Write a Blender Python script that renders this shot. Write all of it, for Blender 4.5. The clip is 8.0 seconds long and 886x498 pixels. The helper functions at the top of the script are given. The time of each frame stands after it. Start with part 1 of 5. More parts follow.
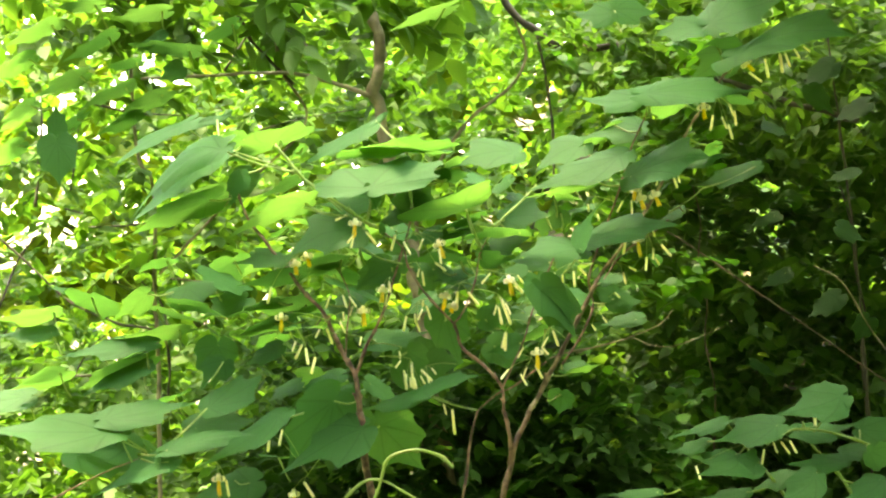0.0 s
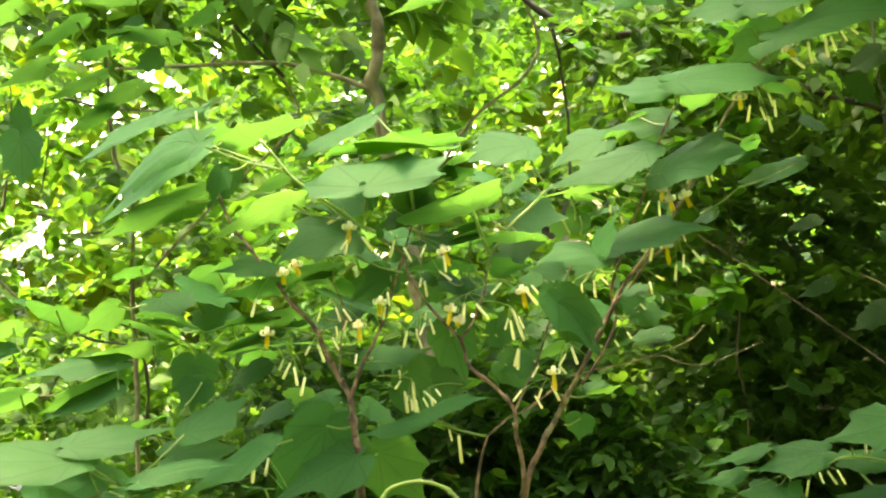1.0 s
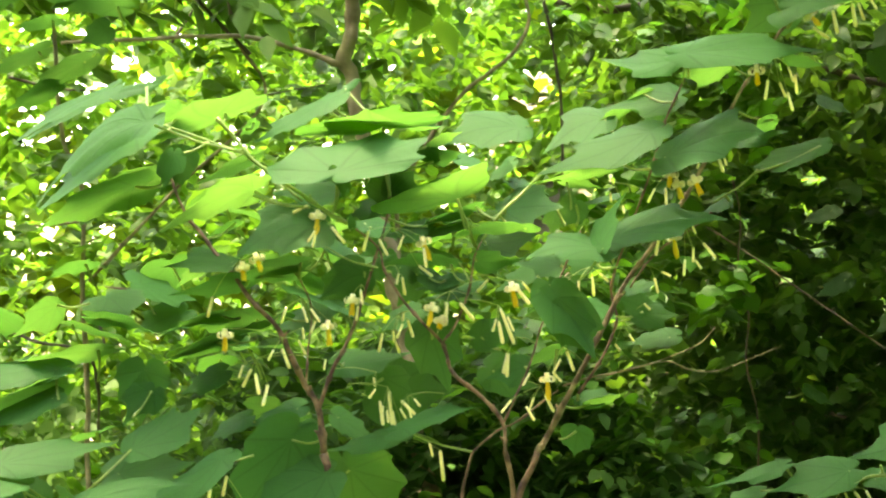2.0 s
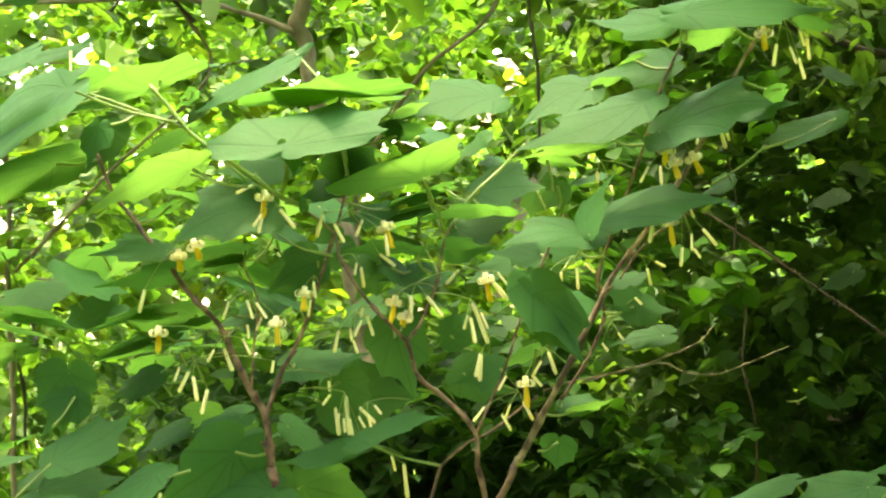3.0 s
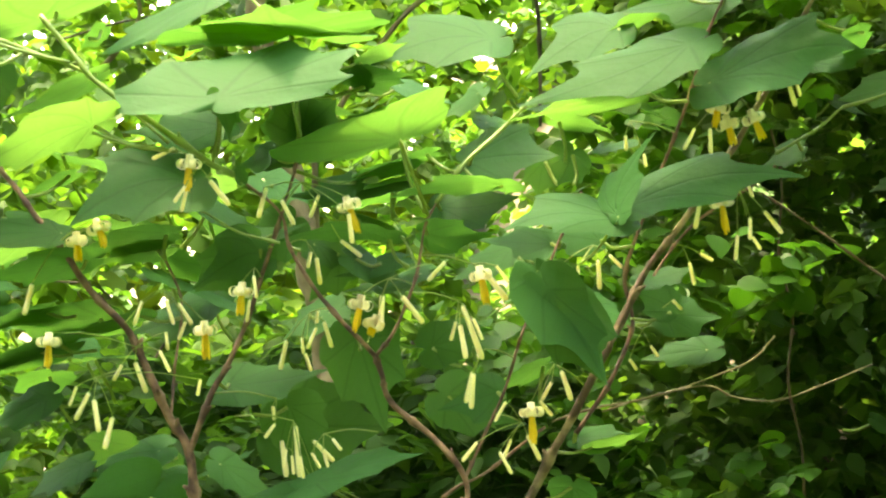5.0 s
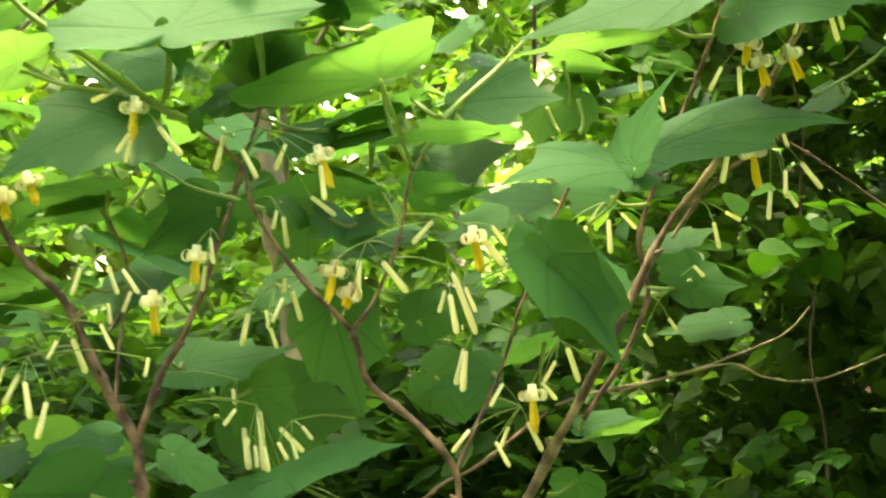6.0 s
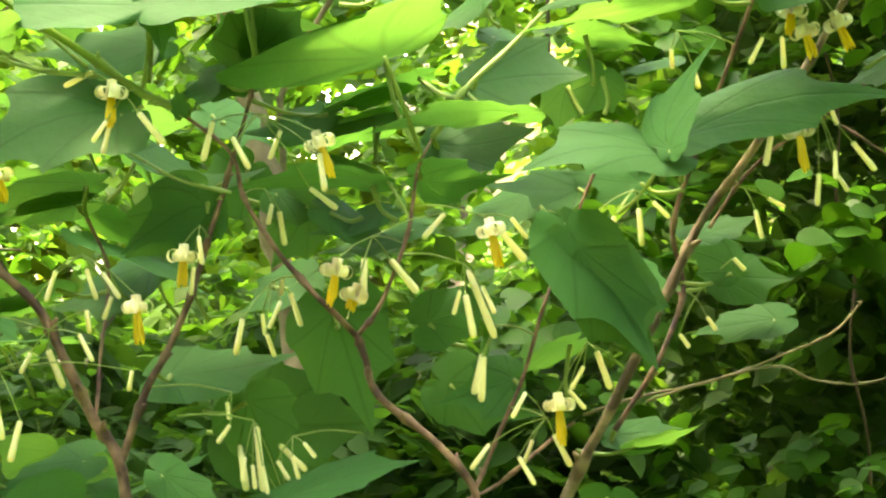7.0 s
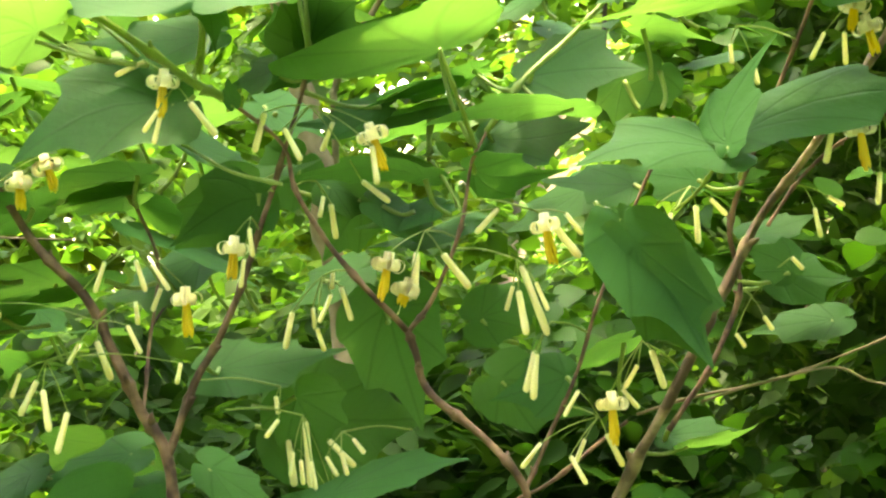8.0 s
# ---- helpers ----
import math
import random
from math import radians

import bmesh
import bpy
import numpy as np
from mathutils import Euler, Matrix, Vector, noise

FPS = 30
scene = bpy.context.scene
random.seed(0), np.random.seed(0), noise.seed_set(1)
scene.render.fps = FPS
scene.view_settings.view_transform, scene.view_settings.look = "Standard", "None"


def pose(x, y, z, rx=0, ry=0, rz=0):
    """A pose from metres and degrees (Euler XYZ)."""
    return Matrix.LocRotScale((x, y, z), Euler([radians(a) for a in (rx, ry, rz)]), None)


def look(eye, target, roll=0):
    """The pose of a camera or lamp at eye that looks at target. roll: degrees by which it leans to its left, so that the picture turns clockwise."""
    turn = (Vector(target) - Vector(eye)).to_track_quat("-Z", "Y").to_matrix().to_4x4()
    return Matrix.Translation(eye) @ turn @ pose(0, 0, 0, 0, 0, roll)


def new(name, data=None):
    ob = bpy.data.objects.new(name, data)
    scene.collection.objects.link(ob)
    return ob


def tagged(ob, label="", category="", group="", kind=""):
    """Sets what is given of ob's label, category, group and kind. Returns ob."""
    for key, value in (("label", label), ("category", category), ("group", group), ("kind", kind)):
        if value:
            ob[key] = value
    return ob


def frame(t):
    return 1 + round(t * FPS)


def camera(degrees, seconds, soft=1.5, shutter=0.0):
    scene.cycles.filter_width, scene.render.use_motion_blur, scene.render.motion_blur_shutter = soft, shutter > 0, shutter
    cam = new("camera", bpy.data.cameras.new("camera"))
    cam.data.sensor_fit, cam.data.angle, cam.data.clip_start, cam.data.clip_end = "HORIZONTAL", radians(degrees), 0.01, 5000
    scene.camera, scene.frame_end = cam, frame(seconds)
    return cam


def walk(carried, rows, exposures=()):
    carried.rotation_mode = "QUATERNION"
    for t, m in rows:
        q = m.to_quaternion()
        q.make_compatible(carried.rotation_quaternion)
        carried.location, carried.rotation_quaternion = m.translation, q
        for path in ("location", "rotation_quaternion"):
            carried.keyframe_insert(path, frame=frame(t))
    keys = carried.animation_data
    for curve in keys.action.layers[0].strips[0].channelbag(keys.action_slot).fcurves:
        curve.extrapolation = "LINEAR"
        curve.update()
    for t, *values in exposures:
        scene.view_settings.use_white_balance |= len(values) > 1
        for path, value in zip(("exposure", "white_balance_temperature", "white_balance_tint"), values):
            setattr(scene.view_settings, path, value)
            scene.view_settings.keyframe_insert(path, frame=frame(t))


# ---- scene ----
cam = camera(24, 8.0, soft=2.2, shutter=0.5)
walk(cam, [
    (0, pose(0, -3.8163, 1.4, 91.267, 0, 0.225) @ pose(0, 0, 0, 0, 0, -0.177)),
    (0.5, pose(0, -3.6044, 1.4, 91.426, 0, 0.223) @ pose(0, 0, 0, 0, 0, -0.274)),
    (1, pose(0, -3.4061, 1.4, 91.602, 0, 0.388) @ pose(0, 0, 0, 0, 0, -0.269)),
    (1.5, pose(0, -3.2088, 1.4, 91.716, 0, 0.229) @ pose(0, 0, 0, 0, 0, -0.354)),
    (2.8, pose(0, -2.7408, 1.4, 91.324, 0, -0.909) @ pose(0, 0, 0, 0, 0, 0.014)),
    (3, pose(0, -2.6613, 1.4, 91.422, 0, -1.107) @ pose(0, 0, 0, 0, 0, -0.119)),
    (3.5, pose(0, -2.5009, 1.4, 91.625, 0, -1.559) @ pose(0, 0, 0, 0, 0, -0.019)),
    (4, pose(0, -2.3326, 1.4, 91.688, 0, -2.438) @ pose(0, 0, 0, 0, 0, 0.413)),
    (4.5, pose(0, -2.1768, 1.4, 91.593, 0, -1.878) @ pose(0, 0, 0, 0, 0, 0.513)),
    (4.7, pose(0, -2.1162, 1.4, 91.576, 0, -1.899) @ pose(0, 0, 0, 0, 0, 0.413)),
    (5.8, pose(0, -1.7990, 1.4, 90.762, 0, -2.230) @ pose(0, 0, 0, 0, 0, 0.223)),
    (6, pose(0, -1.7461, 1.4, 90.546, 0, -2.653) @ pose(0, 0, 0, 0, 0, 0.310)),
    (6.5, pose(0, -1.6205, 1.4, 90.321, 0, -3.292) @ pose(0, 0, 0, 0, 0, 0.079)),
    (7, pose(0, -1.5736, 1.4, 90.473, 0, -2.557) @ pose(0, 0, 0, 0, 0, -0.606)),
    (7.5, pose(0, -1.5486, 1.4, 90.820, 0, -1.715) @ pose(0, 0, 0, 0, 0, -0.234)),
    (8, pose(0, -1.5520, 1.4, 90.345, 0, -1.130) @ pose(0, 0, 0, 0, 0, 0.087)),
], exposures=[(0, 4.82, 9700, 0), (1.5, 4.76, 9700, 0), (3.5, 4.80, 9700, 0), (6, 4.82, 9700, 0), (7, 4.90, 9700, 0), (8, 4.86, 9700, 0)])

# ---- world, sun and sky ----
TO_SUN = Vector((-0.28, 0.12, 0.95)).normalized()
world = bpy.data.worlds.new("world")
scene.world = world
world.use_nodes = True
wn = world.node_tree
sky = wn.nodes.new("ShaderNodeTexSky")
sky.sky_type = "NISHITA"
sky.sun_disc = False
sky.sun_elevation = math.asin(TO_SUN.z)
sky.sun_rotation = math.atan2(TO_SUN.x, TO_SUN.y)
sky.air_density, sky.dust_density = 1.0, 2.5
wn.nodes["Background"].inputs["Strength"].default_value = 0.15
wn.links.new(sky.outputs[0], wn.nodes["Background"].inputs["Color"])
sun = new("sun", bpy.data.lights.new("sun", "SUN"))
sun.data.energy, sun.data.angle, sun.data.color = 2.15, radians(3.0), (1.0, 0.95, 0.86)
sun.matrix_world = look(TO_SUN * 30, (0, 0, 0))


# ---- materials ----
def nodes_of(name):
    m = bpy.data.materials.new(name)
    m.use_nodes = True
    t = m.node_tree
    return m, t, t.nodes["Principled BSDF"], t.nodes["Material Output"]


def math_node(t, op, a, b=None, c=None):
    n = t.nodes.new("ShaderNodeMath")
    n.operation = op
    for i, v in enumerate((a, b, c)):
        if v is None:
            continue
        if isinstance(v, (int, float)):
            n.inputs[i].default_value = v
        else:
            t.links.new(v, n.inputs[i])
    return n.outputs[0]


def mix_colour(t, fac, a, b, blend="MIX"):
    n = t.nodes.new("ShaderNodeMix")
    n.data_type, n.blend_type = "RGBA", blend
    for i, v in ((0, fac), (6, a), (7, b)):
        if isinstance(v, (int, float)):
            n.inputs[i].default_value = v
        elif isinstance(v, tuple):
            n.inputs[i].default_value = (*v, 1)
        else:
            t.links.new(v, n.inputs[i])
    return n.outputs[2]


def noise_node(t, scale, detail=3.0, coords="Object"):
    c = t.nodes.new("ShaderNodeTexCoord")
    n = t.nodes.new("ShaderNodeTexNoise")
    n.inputs["Scale"].default_value, n.inputs["Detail"].default_value = scale, detail
    t.links.new(c.outputs[coords], n.inputs["Vector"])
    return n.outputs["Fac"]


def bump_on(t, bsdfs, height, strength, distance):
    b = t.nodes.new("ShaderNodeBump")
    b.inputs["Strength"].default_value, b.inputs["Distance"].default_value = strength, distance
    t.links.new(height, b.inputs["Height"])
    for s in bsdfs:
        t.links.new(b.outputs[0], s.inputs["Normal"])


def leaf_paint(name, dark, light, glow, through_it, rough, veins, single=True, shine=0.28):
    """A leaf blade: it reflects, and lets yellower light through."""
    m, t, p, out = nodes_of(name)
    if single:
        rnd = t.nodes.new("ShaderNodeObjectInfo").outputs["Random"]
    else:
        rnd = t.nodes.new("ShaderNodeNewGeometry").outputs["Random Per Island"]
    blotch = noise_node(t, 9.0 if veins else 2.0, 4.0)
    fac = math_node(t, "ADD", math_node(t, "MULTIPLY", rnd, 0.6), math_node(t, "MULTIPLY", math_node(t, "SUBTRACT", blotch, 0.3), 0.6))
    fac.node.use_clamp = True
    colour = mix_colour(t, fac, dark, light)
    tl = t.nodes.new("ShaderNodeBsdfTranslucent")
    glow_col = mix_colour(t, rnd, glow, tuple(c * k for c, k in zip(glow, (0.62, 0.8, 0.7))))
    if veins:
        uv = t.nodes.new("ShaderNodeUVMap")
        sp = t.nodes.new("ShaderNodeSeparateXYZ")
        t.links.new(uv.outputs[0], sp.inputs[0])
        x, y = sp.outputs[0], math_node(t, "ABSOLUTE", sp.outputs[1])
        near = y
        for a in (radians(34), radians(72)):
            d = math_node(t, "ABSOLUTE", math_node(t, "SUBTRACT", math_node(t, "MULTIPLY", y, math.cos(a)), math_node(t, "MULTIPLY", x, math.sin(a))))
            near = math_node(t, "MINIMUM", near, d)
        saw = math_node(t, "FRACT", math_node(t, "MULTIPLY", math_node(t, "SUBTRACT", x, math_node(t, "MULTIPLY", y, 0.8)), 8.0))
        side = math_node(t, "ABSOLUTE", math_node(t, "SUBTRACT", saw, 0.5))
        rib = math_node(t, "SUBTRACT", 1.0, math_node(t, "MULTIPLY", near, 45.0))
        rib.node.use_clamp = True
        apart = math_node(t, "MULTIPLY", math_node(t, "ADD", math_node(t, "ABSOLUTE", x), y), 7.0)
        apart.node.use_clamp = True
        rib = math_node(t, "MULTIPLY", rib, apart)
        small = math_node(t, "SUBTRACT", 1.0, math_node(t, "MULTIPLY", side, 9.0))
        small.node.use_clamp = True
        lines = math_node(t, "MAXIMUM", rib, math_node(t, "MULTIPLY", small, 0.22))
        colour = mix_colour(t, math_node(t, "MULTIPLY", lines, 0.35), colour, tuple(c * 0.75 for c in dark))
        glow_col = mix_colour(t, math_node(t, "MULTIPLY", lines, 0.35), glow_col, tuple(c * 0.45 for c in glow))
        quilt = math_node(t, "ADD", math_node(t, "MULTIPLY", lines, -0.4), math_node(t, "MULTIPLY", noise_node(t, 48.0, 3.0), 1.5))
        bump_on(t, (p, tl), quilt, 0.42, 0.002)
    t.links.new(colour, p.inputs["Base Color"])
    t.links.new(glow_col, tl.inputs["Color"])
    p.inputs["Roughness"].default_value = rough
    p.inputs["Specular IOR Level"].default_value = shine
    mix = t.nodes.new("ShaderNodeMixShader")
    mix.inputs[0].default_value = through_it
    t.links.new(p.outputs[0], mix.inputs[1])
    t.links.new(tl.outputs[0], mix.inputs[2])
    t.links.new(mix.outputs[0], out.inputs["Surface"])
    return m


def plain_paint(name, a, b, scale, rough, bump=0.0, detail=5.0, distance=0.002, glow=None, fuse=0.0, sharp=1.9):
    m, t, p, out = nodes_of(name)
    n = noise_node(t, scale, detail)
    big = noise_node(t, scale * 0.13, 2.0)
    fac = math_node(t, "ADD", math_node(t, "MULTIPLY", math_node(t, "SUBTRACT", n, 0.5 - 0.34 / sharp), sharp), math_node(t, "MULTIPLY", math_node(t, "SUBTRACT", big, 0.5), 1.0))
    fac.node.use_clamp = True
    col = mix_colour(t, fac, a, b)
    t.links.new(col, p.inputs["Base Color"])
    p.inputs["Roughness"].default_value = rough
    if bump:
        bump_on(t, (p,), n, bump, distance)
    if glow:
        tl = t.nodes.new("ShaderNodeBsdfTranslucent")
        tl.inputs["Color"].default_value = (*glow, 1)
        mix = t.nodes.new("ShaderNodeMixShader")
        mix.inputs[0].default_value = fuse
        t.links.new(p.outputs[0], mix.inputs[1])
        t.links.new(tl.outputs[0], mix.inputs[2])
        t.links.new(mix.outputs[0], out.inputs["Surface"])
    return m


LEAF = leaf_paint("leaf_blade", (0.021, 0.083, 0.022), (0.047, 0.146, 0.046), (0.116, 0.258, 0.040), 0.50, 0.55, True, shine=0.085)
WOODS = leaf_paint("woodland_leaf", (0.019, 0.060, 0.009), (0.070, 0.140, 0.020), (0.128, 0.268, 0.024), 0.42, 0.55, False, False, shine=0.1)
# sunlight is put into this colour: a paler woodland leaf for the far wall
SUNLIT = leaf_paint("sun_painted_leaf", (0.048, 0.104, 0.012), (0.130, 0.202, 0.029), (0.269, 0.381, 0.025), 0.45, 0.55, False, False, shine=0.1)
FRESH = leaf_paint("ivy_leaf", (0.019, 0.065, 0.009), (0.055, 0.150, 0.023), (0.105, 0.270, 0.020), 0.42, 0.4, False, False, shine=0.16)
GLOSSY = leaf_paint("glossy_leaf", (0.031, 0.074, 0.016), (0.056, 0.116, 0.024), (0.130, 0.250, 0.026), 0.48, 0.5, False, False, shine=0.14)
# the shade behind the shrub is put into this darker leaf colour
SHADY = leaf_paint("shade_painted_leaf", (0.012, 0.040, 0.008), (0.028, 0.070, 0.015), (0.070, 0.165, 0.016), 0.40, 0.55, False, False, shine=0.07)
# lobed leaf again, with the shade of the bank put into its colour
BANK_SHADED = leaf_paint("bank_shaded_leaf", (0.010, 0.034, 0.007), (0.019, 0.055, 0.012), (0.050, 0.120, 0.010), 0.30, 0.55, True, shine=0.06)
BARK = plain_paint("reddish_bark", (0.054, 0.023, 0.013), (0.275, 0.155, 0.088), 55.0, 0.75, 0.9, 9.0, 0.002, sharp=3.2)
TAN = plain_paint("tan_bark", (0.064, 0.038, 0.018), (0.315, 0.229, 0.120), 55.0, 0.8, 0.9, 9.0, 0.002, sharp=3.2)
PALE = plain_paint("pale_bark", (0.095, 0.072, 0.032), (0.300, 0.232, 0.118), 38.0, 0.75, 0.7, 6.0, 0.002)
STALK = plain_paint("dry_stalk_bark", (0.045, 0.024, 0.012), (0.128, 0.075, 0.039), 45.0, 0.8, 0.5, 5.0, 0.001)
DARKBARK = plain_paint("dark_bark", (0.022, 0.016, 0.008), (0.066, 0.047, 0.025), 40.0, 0.8, 0.7, 6.0, 0.002)
GREEN = plain_paint("green_stalk", (0.16, 0.24, 0.05), (0.29, 0.37, 0.10), 60.0, 0.5, glow=(0.36, 0.52, 0.10), fuse=0.25)
CREAM = plain_paint("cream_petal", (0.94, 0.84, 0.46), (0.96, 0.90, 0.60), 90.0, 0.5, glow=(1.0, 0.93, 0.55), fuse=0.5)
WHITE = plain_paint("white_petal", (0.95, 0.89, 0.62), (0.96, 0.92, 0.74), 90.0, 0.5, glow=(1.0, 0.95, 0.70), fuse=0.48)
YELLOW = plain_paint("yellow_anther", (0.92, 0.62, 0.04), (0.95, 0.74, 0.08), 120.0, 0.6, glow=(0.98, 0.76, 0.08), fuse=0.35)
SOIL = plain_paint("forest_soil", (0.055, 0.034, 0.018), (0.060, 0.052, 0.022), 7.0, 0.95, 0.9, 8.0, 0.02)


# ---- helpers for building ----
def part(name, bm, material, parent, label=""):
    me = bpy.data.meshes.new(name)
    bm.to_mesh(me)
    bm.free()
    me.materials.append(material)
    for f in me.polygons:
        f.use_smooth = True
    ob = new(name, me)
    ob.parent = parent
    if parent is not None:
        ob.matrix_parent_inverse = parent.matrix_world.inverted()
    return tagged(ob, label) if label else ob


def thing(name, at, label, category, group=""):
    ob = new(name)
    ob.location = at
    ob.empty_display_size = 0.1
    bpy.context.view_layer.update()
    return tagged(ob, label, category, group)


def smooth_line(points, per=6):
    P = [Vector(p) for p in points]
    P = [P[0] * 2 - P[1]] + P + [P[-1] * 2 - P[-2]]
    line = []
    for a, b, c, d in zip(P, P[1:], P[2:], P[3:]):
        for k in range(per):
            u = k / per
            line.append(0.5 * (2 * b + (c - a) * u + (2 * a - 5 * b + 4 * c - d) * u * u + (3 * b - a - 3 * c + d) * u ** 3))
    return line + [P[-2]]


def tube(bm, line, radii, sides=8, lump=0.0):
    """A round tube along a line, closed at its ends."""
    rings = []
    side = None
    for i, p in enumerate(line):
        d = (line[min(i + 1, len(line) - 1)] - line[max(i - 1, 0)]).normalized()
        if side is None:
            side = d.orthogonal().normalized()
        side = (side - d * side.dot(d)).normalized()
        other = d.cross(side)
        ring = []
        for k in range(sides):
            a = 2 * math.pi * k / sides
            r = radii[i] * (1 + lump * noise.noise(p * 40 + Vector((k, 0, 0))))
            ring.append(bm.verts.new(p + (side * math.cos(a) + other * math.sin(a)) * r))
        rings.append(ring)
    for A, B in zip(rings, rings[1:]):
        for k in range(sides):
            bm.faces.new((A[k], A[(k + 1) % sides], B[(k + 1) % sides], B[k]))
    bm.faces.new(rings[0][::-1])
    bm.faces.new(rings[-1])


def stem(parent, points, r0, r1, material, name="stem", label="", knots=True):
    """A round, slightly crooked stem, with swollen joints where leaves once stood."""
    line = smooth_line(points, 10)
    n = len(line) - 1
    rng = random.Random(round(points[0][0] * 1000) + round(points[-1][2] * 1000))
    joint = rng.randint(4, 8)
    radii = []
    knobs = []
    for i in range(n + 1):
        r = r0 + (r1 - r0) * i / n
        if knots and i == joint:
            r *= 1.45
            if 0 < i < n:
                knobs.append(i)
            joint += rng.randint(8, 15)
        elif knots and i == joint - 1:
            r *= 1.15
        radii.append(r)
    line = [p + Vector(noise.noise_vector(p * 16)) * min(r0, r1) * 1.1 if 0 < i < n else p for i, p in enumerate(line)]
    bm = bmesh.new()
    tube(bm, line, radii, 8, 0.35)
    for i in knobs:
        d = (line[i + 1] - line[i - 1]).normalized()
        out = (d.orthogonal() * rng.uniform(-1, 1) + d.cross(d.orthogonal()) * rng.uniform(-1, 1)).normalized()
        end = line[i] + (out + d * 0.6).normalized() * radii[i] * rng.uniform(1.7, 2.6)
        tube(bm, [line[i], line[i].lerp(end, 0.6), end], [radii[i] * 0.6, radii[i] * 0.45, radii[i] * 0.2], 6)
    return part(name, bm, material, parent, label)


OUTLINE = ((0, 1.0), (2.5, 0.93), (6, 0.845), (11, 0.775), (17, 0.725), (24, 0.712), (30, 0.735), (36, 0.766), (39, 0.725), (44, 0.675),
           (52, 0.575), (64, 0.505), (70, 0.495), (78, 0.455), (90, 0.405), (104, 0.345), (120, 0.285), (138, 0.235), (156, 0.19), (168, 0.145), (176, 0.09), (180, 0.03))
SPOKES = (0, 1.5, 4, 8, 13, 18, 24, 30, 34, 36, 38, 42, 48, 56, 64, 68, 72, 80, 90, 101, 112, 124, 136, 148, 159, 169, 176)
leaf_count = [0]


def blade(parent, hub, tip, lobe_a, lobe_b, foot, ear=0.85, paint=LEAF):
    """One three-lobed leaf: a blade through its hub, tip and the points of both side lobes, and a stalk down to the foot."""
    leaf_count[0] += 1
    rng = random.Random(leaf_count[0] * 7 + 1)
    hub, tip, lobe_a, lobe_b, foot = (Vector(p) for p in (hub, tip, lobe_a, lobe_b, foot))
    ax = tip - hub
    waist = (lobe_a + lobe_b) / 2
    bend = (waist - hub - ax * 0.62) / 0.2356
    across = [(p - waist) / 0.45 for p in (lobe_a, lobe_b)]
    up = ax.cross(across[0] - across[1]).normalized()
    if up.z < 0:
        up = -up
    size = (ax.length + (lobe_a - lobe_b).length) / 2
    arch, sag, ph = rng.uniform(-0.01, 0.06), rng.uniform(0.0, 0.06), rng.uniform(0, 6)
    point = rng.uniform(0.97, 1.05)
    second = rng.uniform(-0.02, 0.05)
    bm = bmesh.new()
    uvs = bm.loops.layers.uv.new("UVMap")
    angles, values = zip(*OUTLINE)
    rings = (0.18, 0.38, 0.58, 0.78, 0.92, 1.0)
    middle = bm.verts.new(hub)
    where = {middle: (0.0, 0.0)}
    grid = []
    for a in [-a for a in SPOKES[:0:-1]] + list(SPOKES):
        r = float(np.interp(abs(a), angles, values))
        r += second * math.exp(-((abs(a) - 68) / 5) ** 2)
        if abs(a) > 50:
            r *= 1 + (ear - 1) * min(1, (abs(a) - 50) / 45)
        r *= 1 + 0.014 * math.sin(a * 0.23 + ph) + rng.uniform(-0.016, 0.016)
        row = []
        for q in rings:
            u, v = q * r * math.cos(radians(a)), q * r * math.sin(radians(a))
            h = arch * u * (1 - u) - sag * (u * u * 0.25 + v * v) * q + 0.05 * abs(v) * (1 - q)
            h += 0.020 * q ** 3 * math.sin(radians(a) * 4 + ph) + 0.008 * q ** 4 * math.sin(radians(a) * 11 + ph * 2)
            vert = bm.verts.new(hub + ax * (u * (point if abs(a) < 12 else 1)) + bend * (max(u, 0) * (1 - u)) + across[0 if a > 0 else 1] * abs(v) + up * (h * size))
            where[vert] = (u, v)
            row.append(vert)
        grid.append(row)
    for A, B in zip(grid, grid[1:] + grid[:1]):
        faces = [(middle, A[0], B[0])] + [(A[k], A[k + 1], B[k + 1], B[k]) for k in range(len(rings) - 1)]
        for corners in faces:
            f = bm.faces.new(corners)
            for loop in f.loops:
                loop[uvs].uv = where[loop.vert]
    made = part("leaf", bm, paint, parent)
    mid = (hub + foot) / 2 + Vector((rng.uniform(-0.004, 0.004), 0, -0.005))
    bm = bmesh.new()
    line = smooth_line([foot, mid, hub - (hub - mid).normalized() * 0.0016], 5)
    tube(bm, line, [0.0017 + 0.0004 * abs(i / 5 - 1) for i in range(len(line))], 6)
    part("leaf_stalk", bm, GREEN, made)
    return made


def leaf(parent, hub, tip, width, facing, foot, paint=LEAF):
    """A blade of a given width, whose upper side looks the way of facing."""
    rng = random.Random(leaf_count[0] * 5 + 3)
    hub, tip = Vector(hub), Vector(tip)
    ax = tip - hub
    up = Vector(facing)
    up = (up - ax * (up.dot(ax) / ax.length_squared)).normalized()
    side = up.cross(ax).normalized() * (width * 0.385)
    middle = hub + ax * 0.62
    fall = [up * (width * rng.uniform(-0.10, 0.06)) + ax * rng.uniform(-0.08, 0.06) for k in range(2)]
    return blade(parent, hub, tip, middle + side * rng.uniform(0.9, 1.1) + fall[0], middle - side * rng.uniform(0.9, 1.1) + fall[1], foot, 1.35, paint)


def lathe(profile, sides=8):
    """A round body hanging down from the origin, from rows of (depth, radius)."""
    bm = bmesh.new()
    tube(bm, [Vector((0, 0, -z)) for z, r in profile], [r for z, r in profile], sides)
    return bm


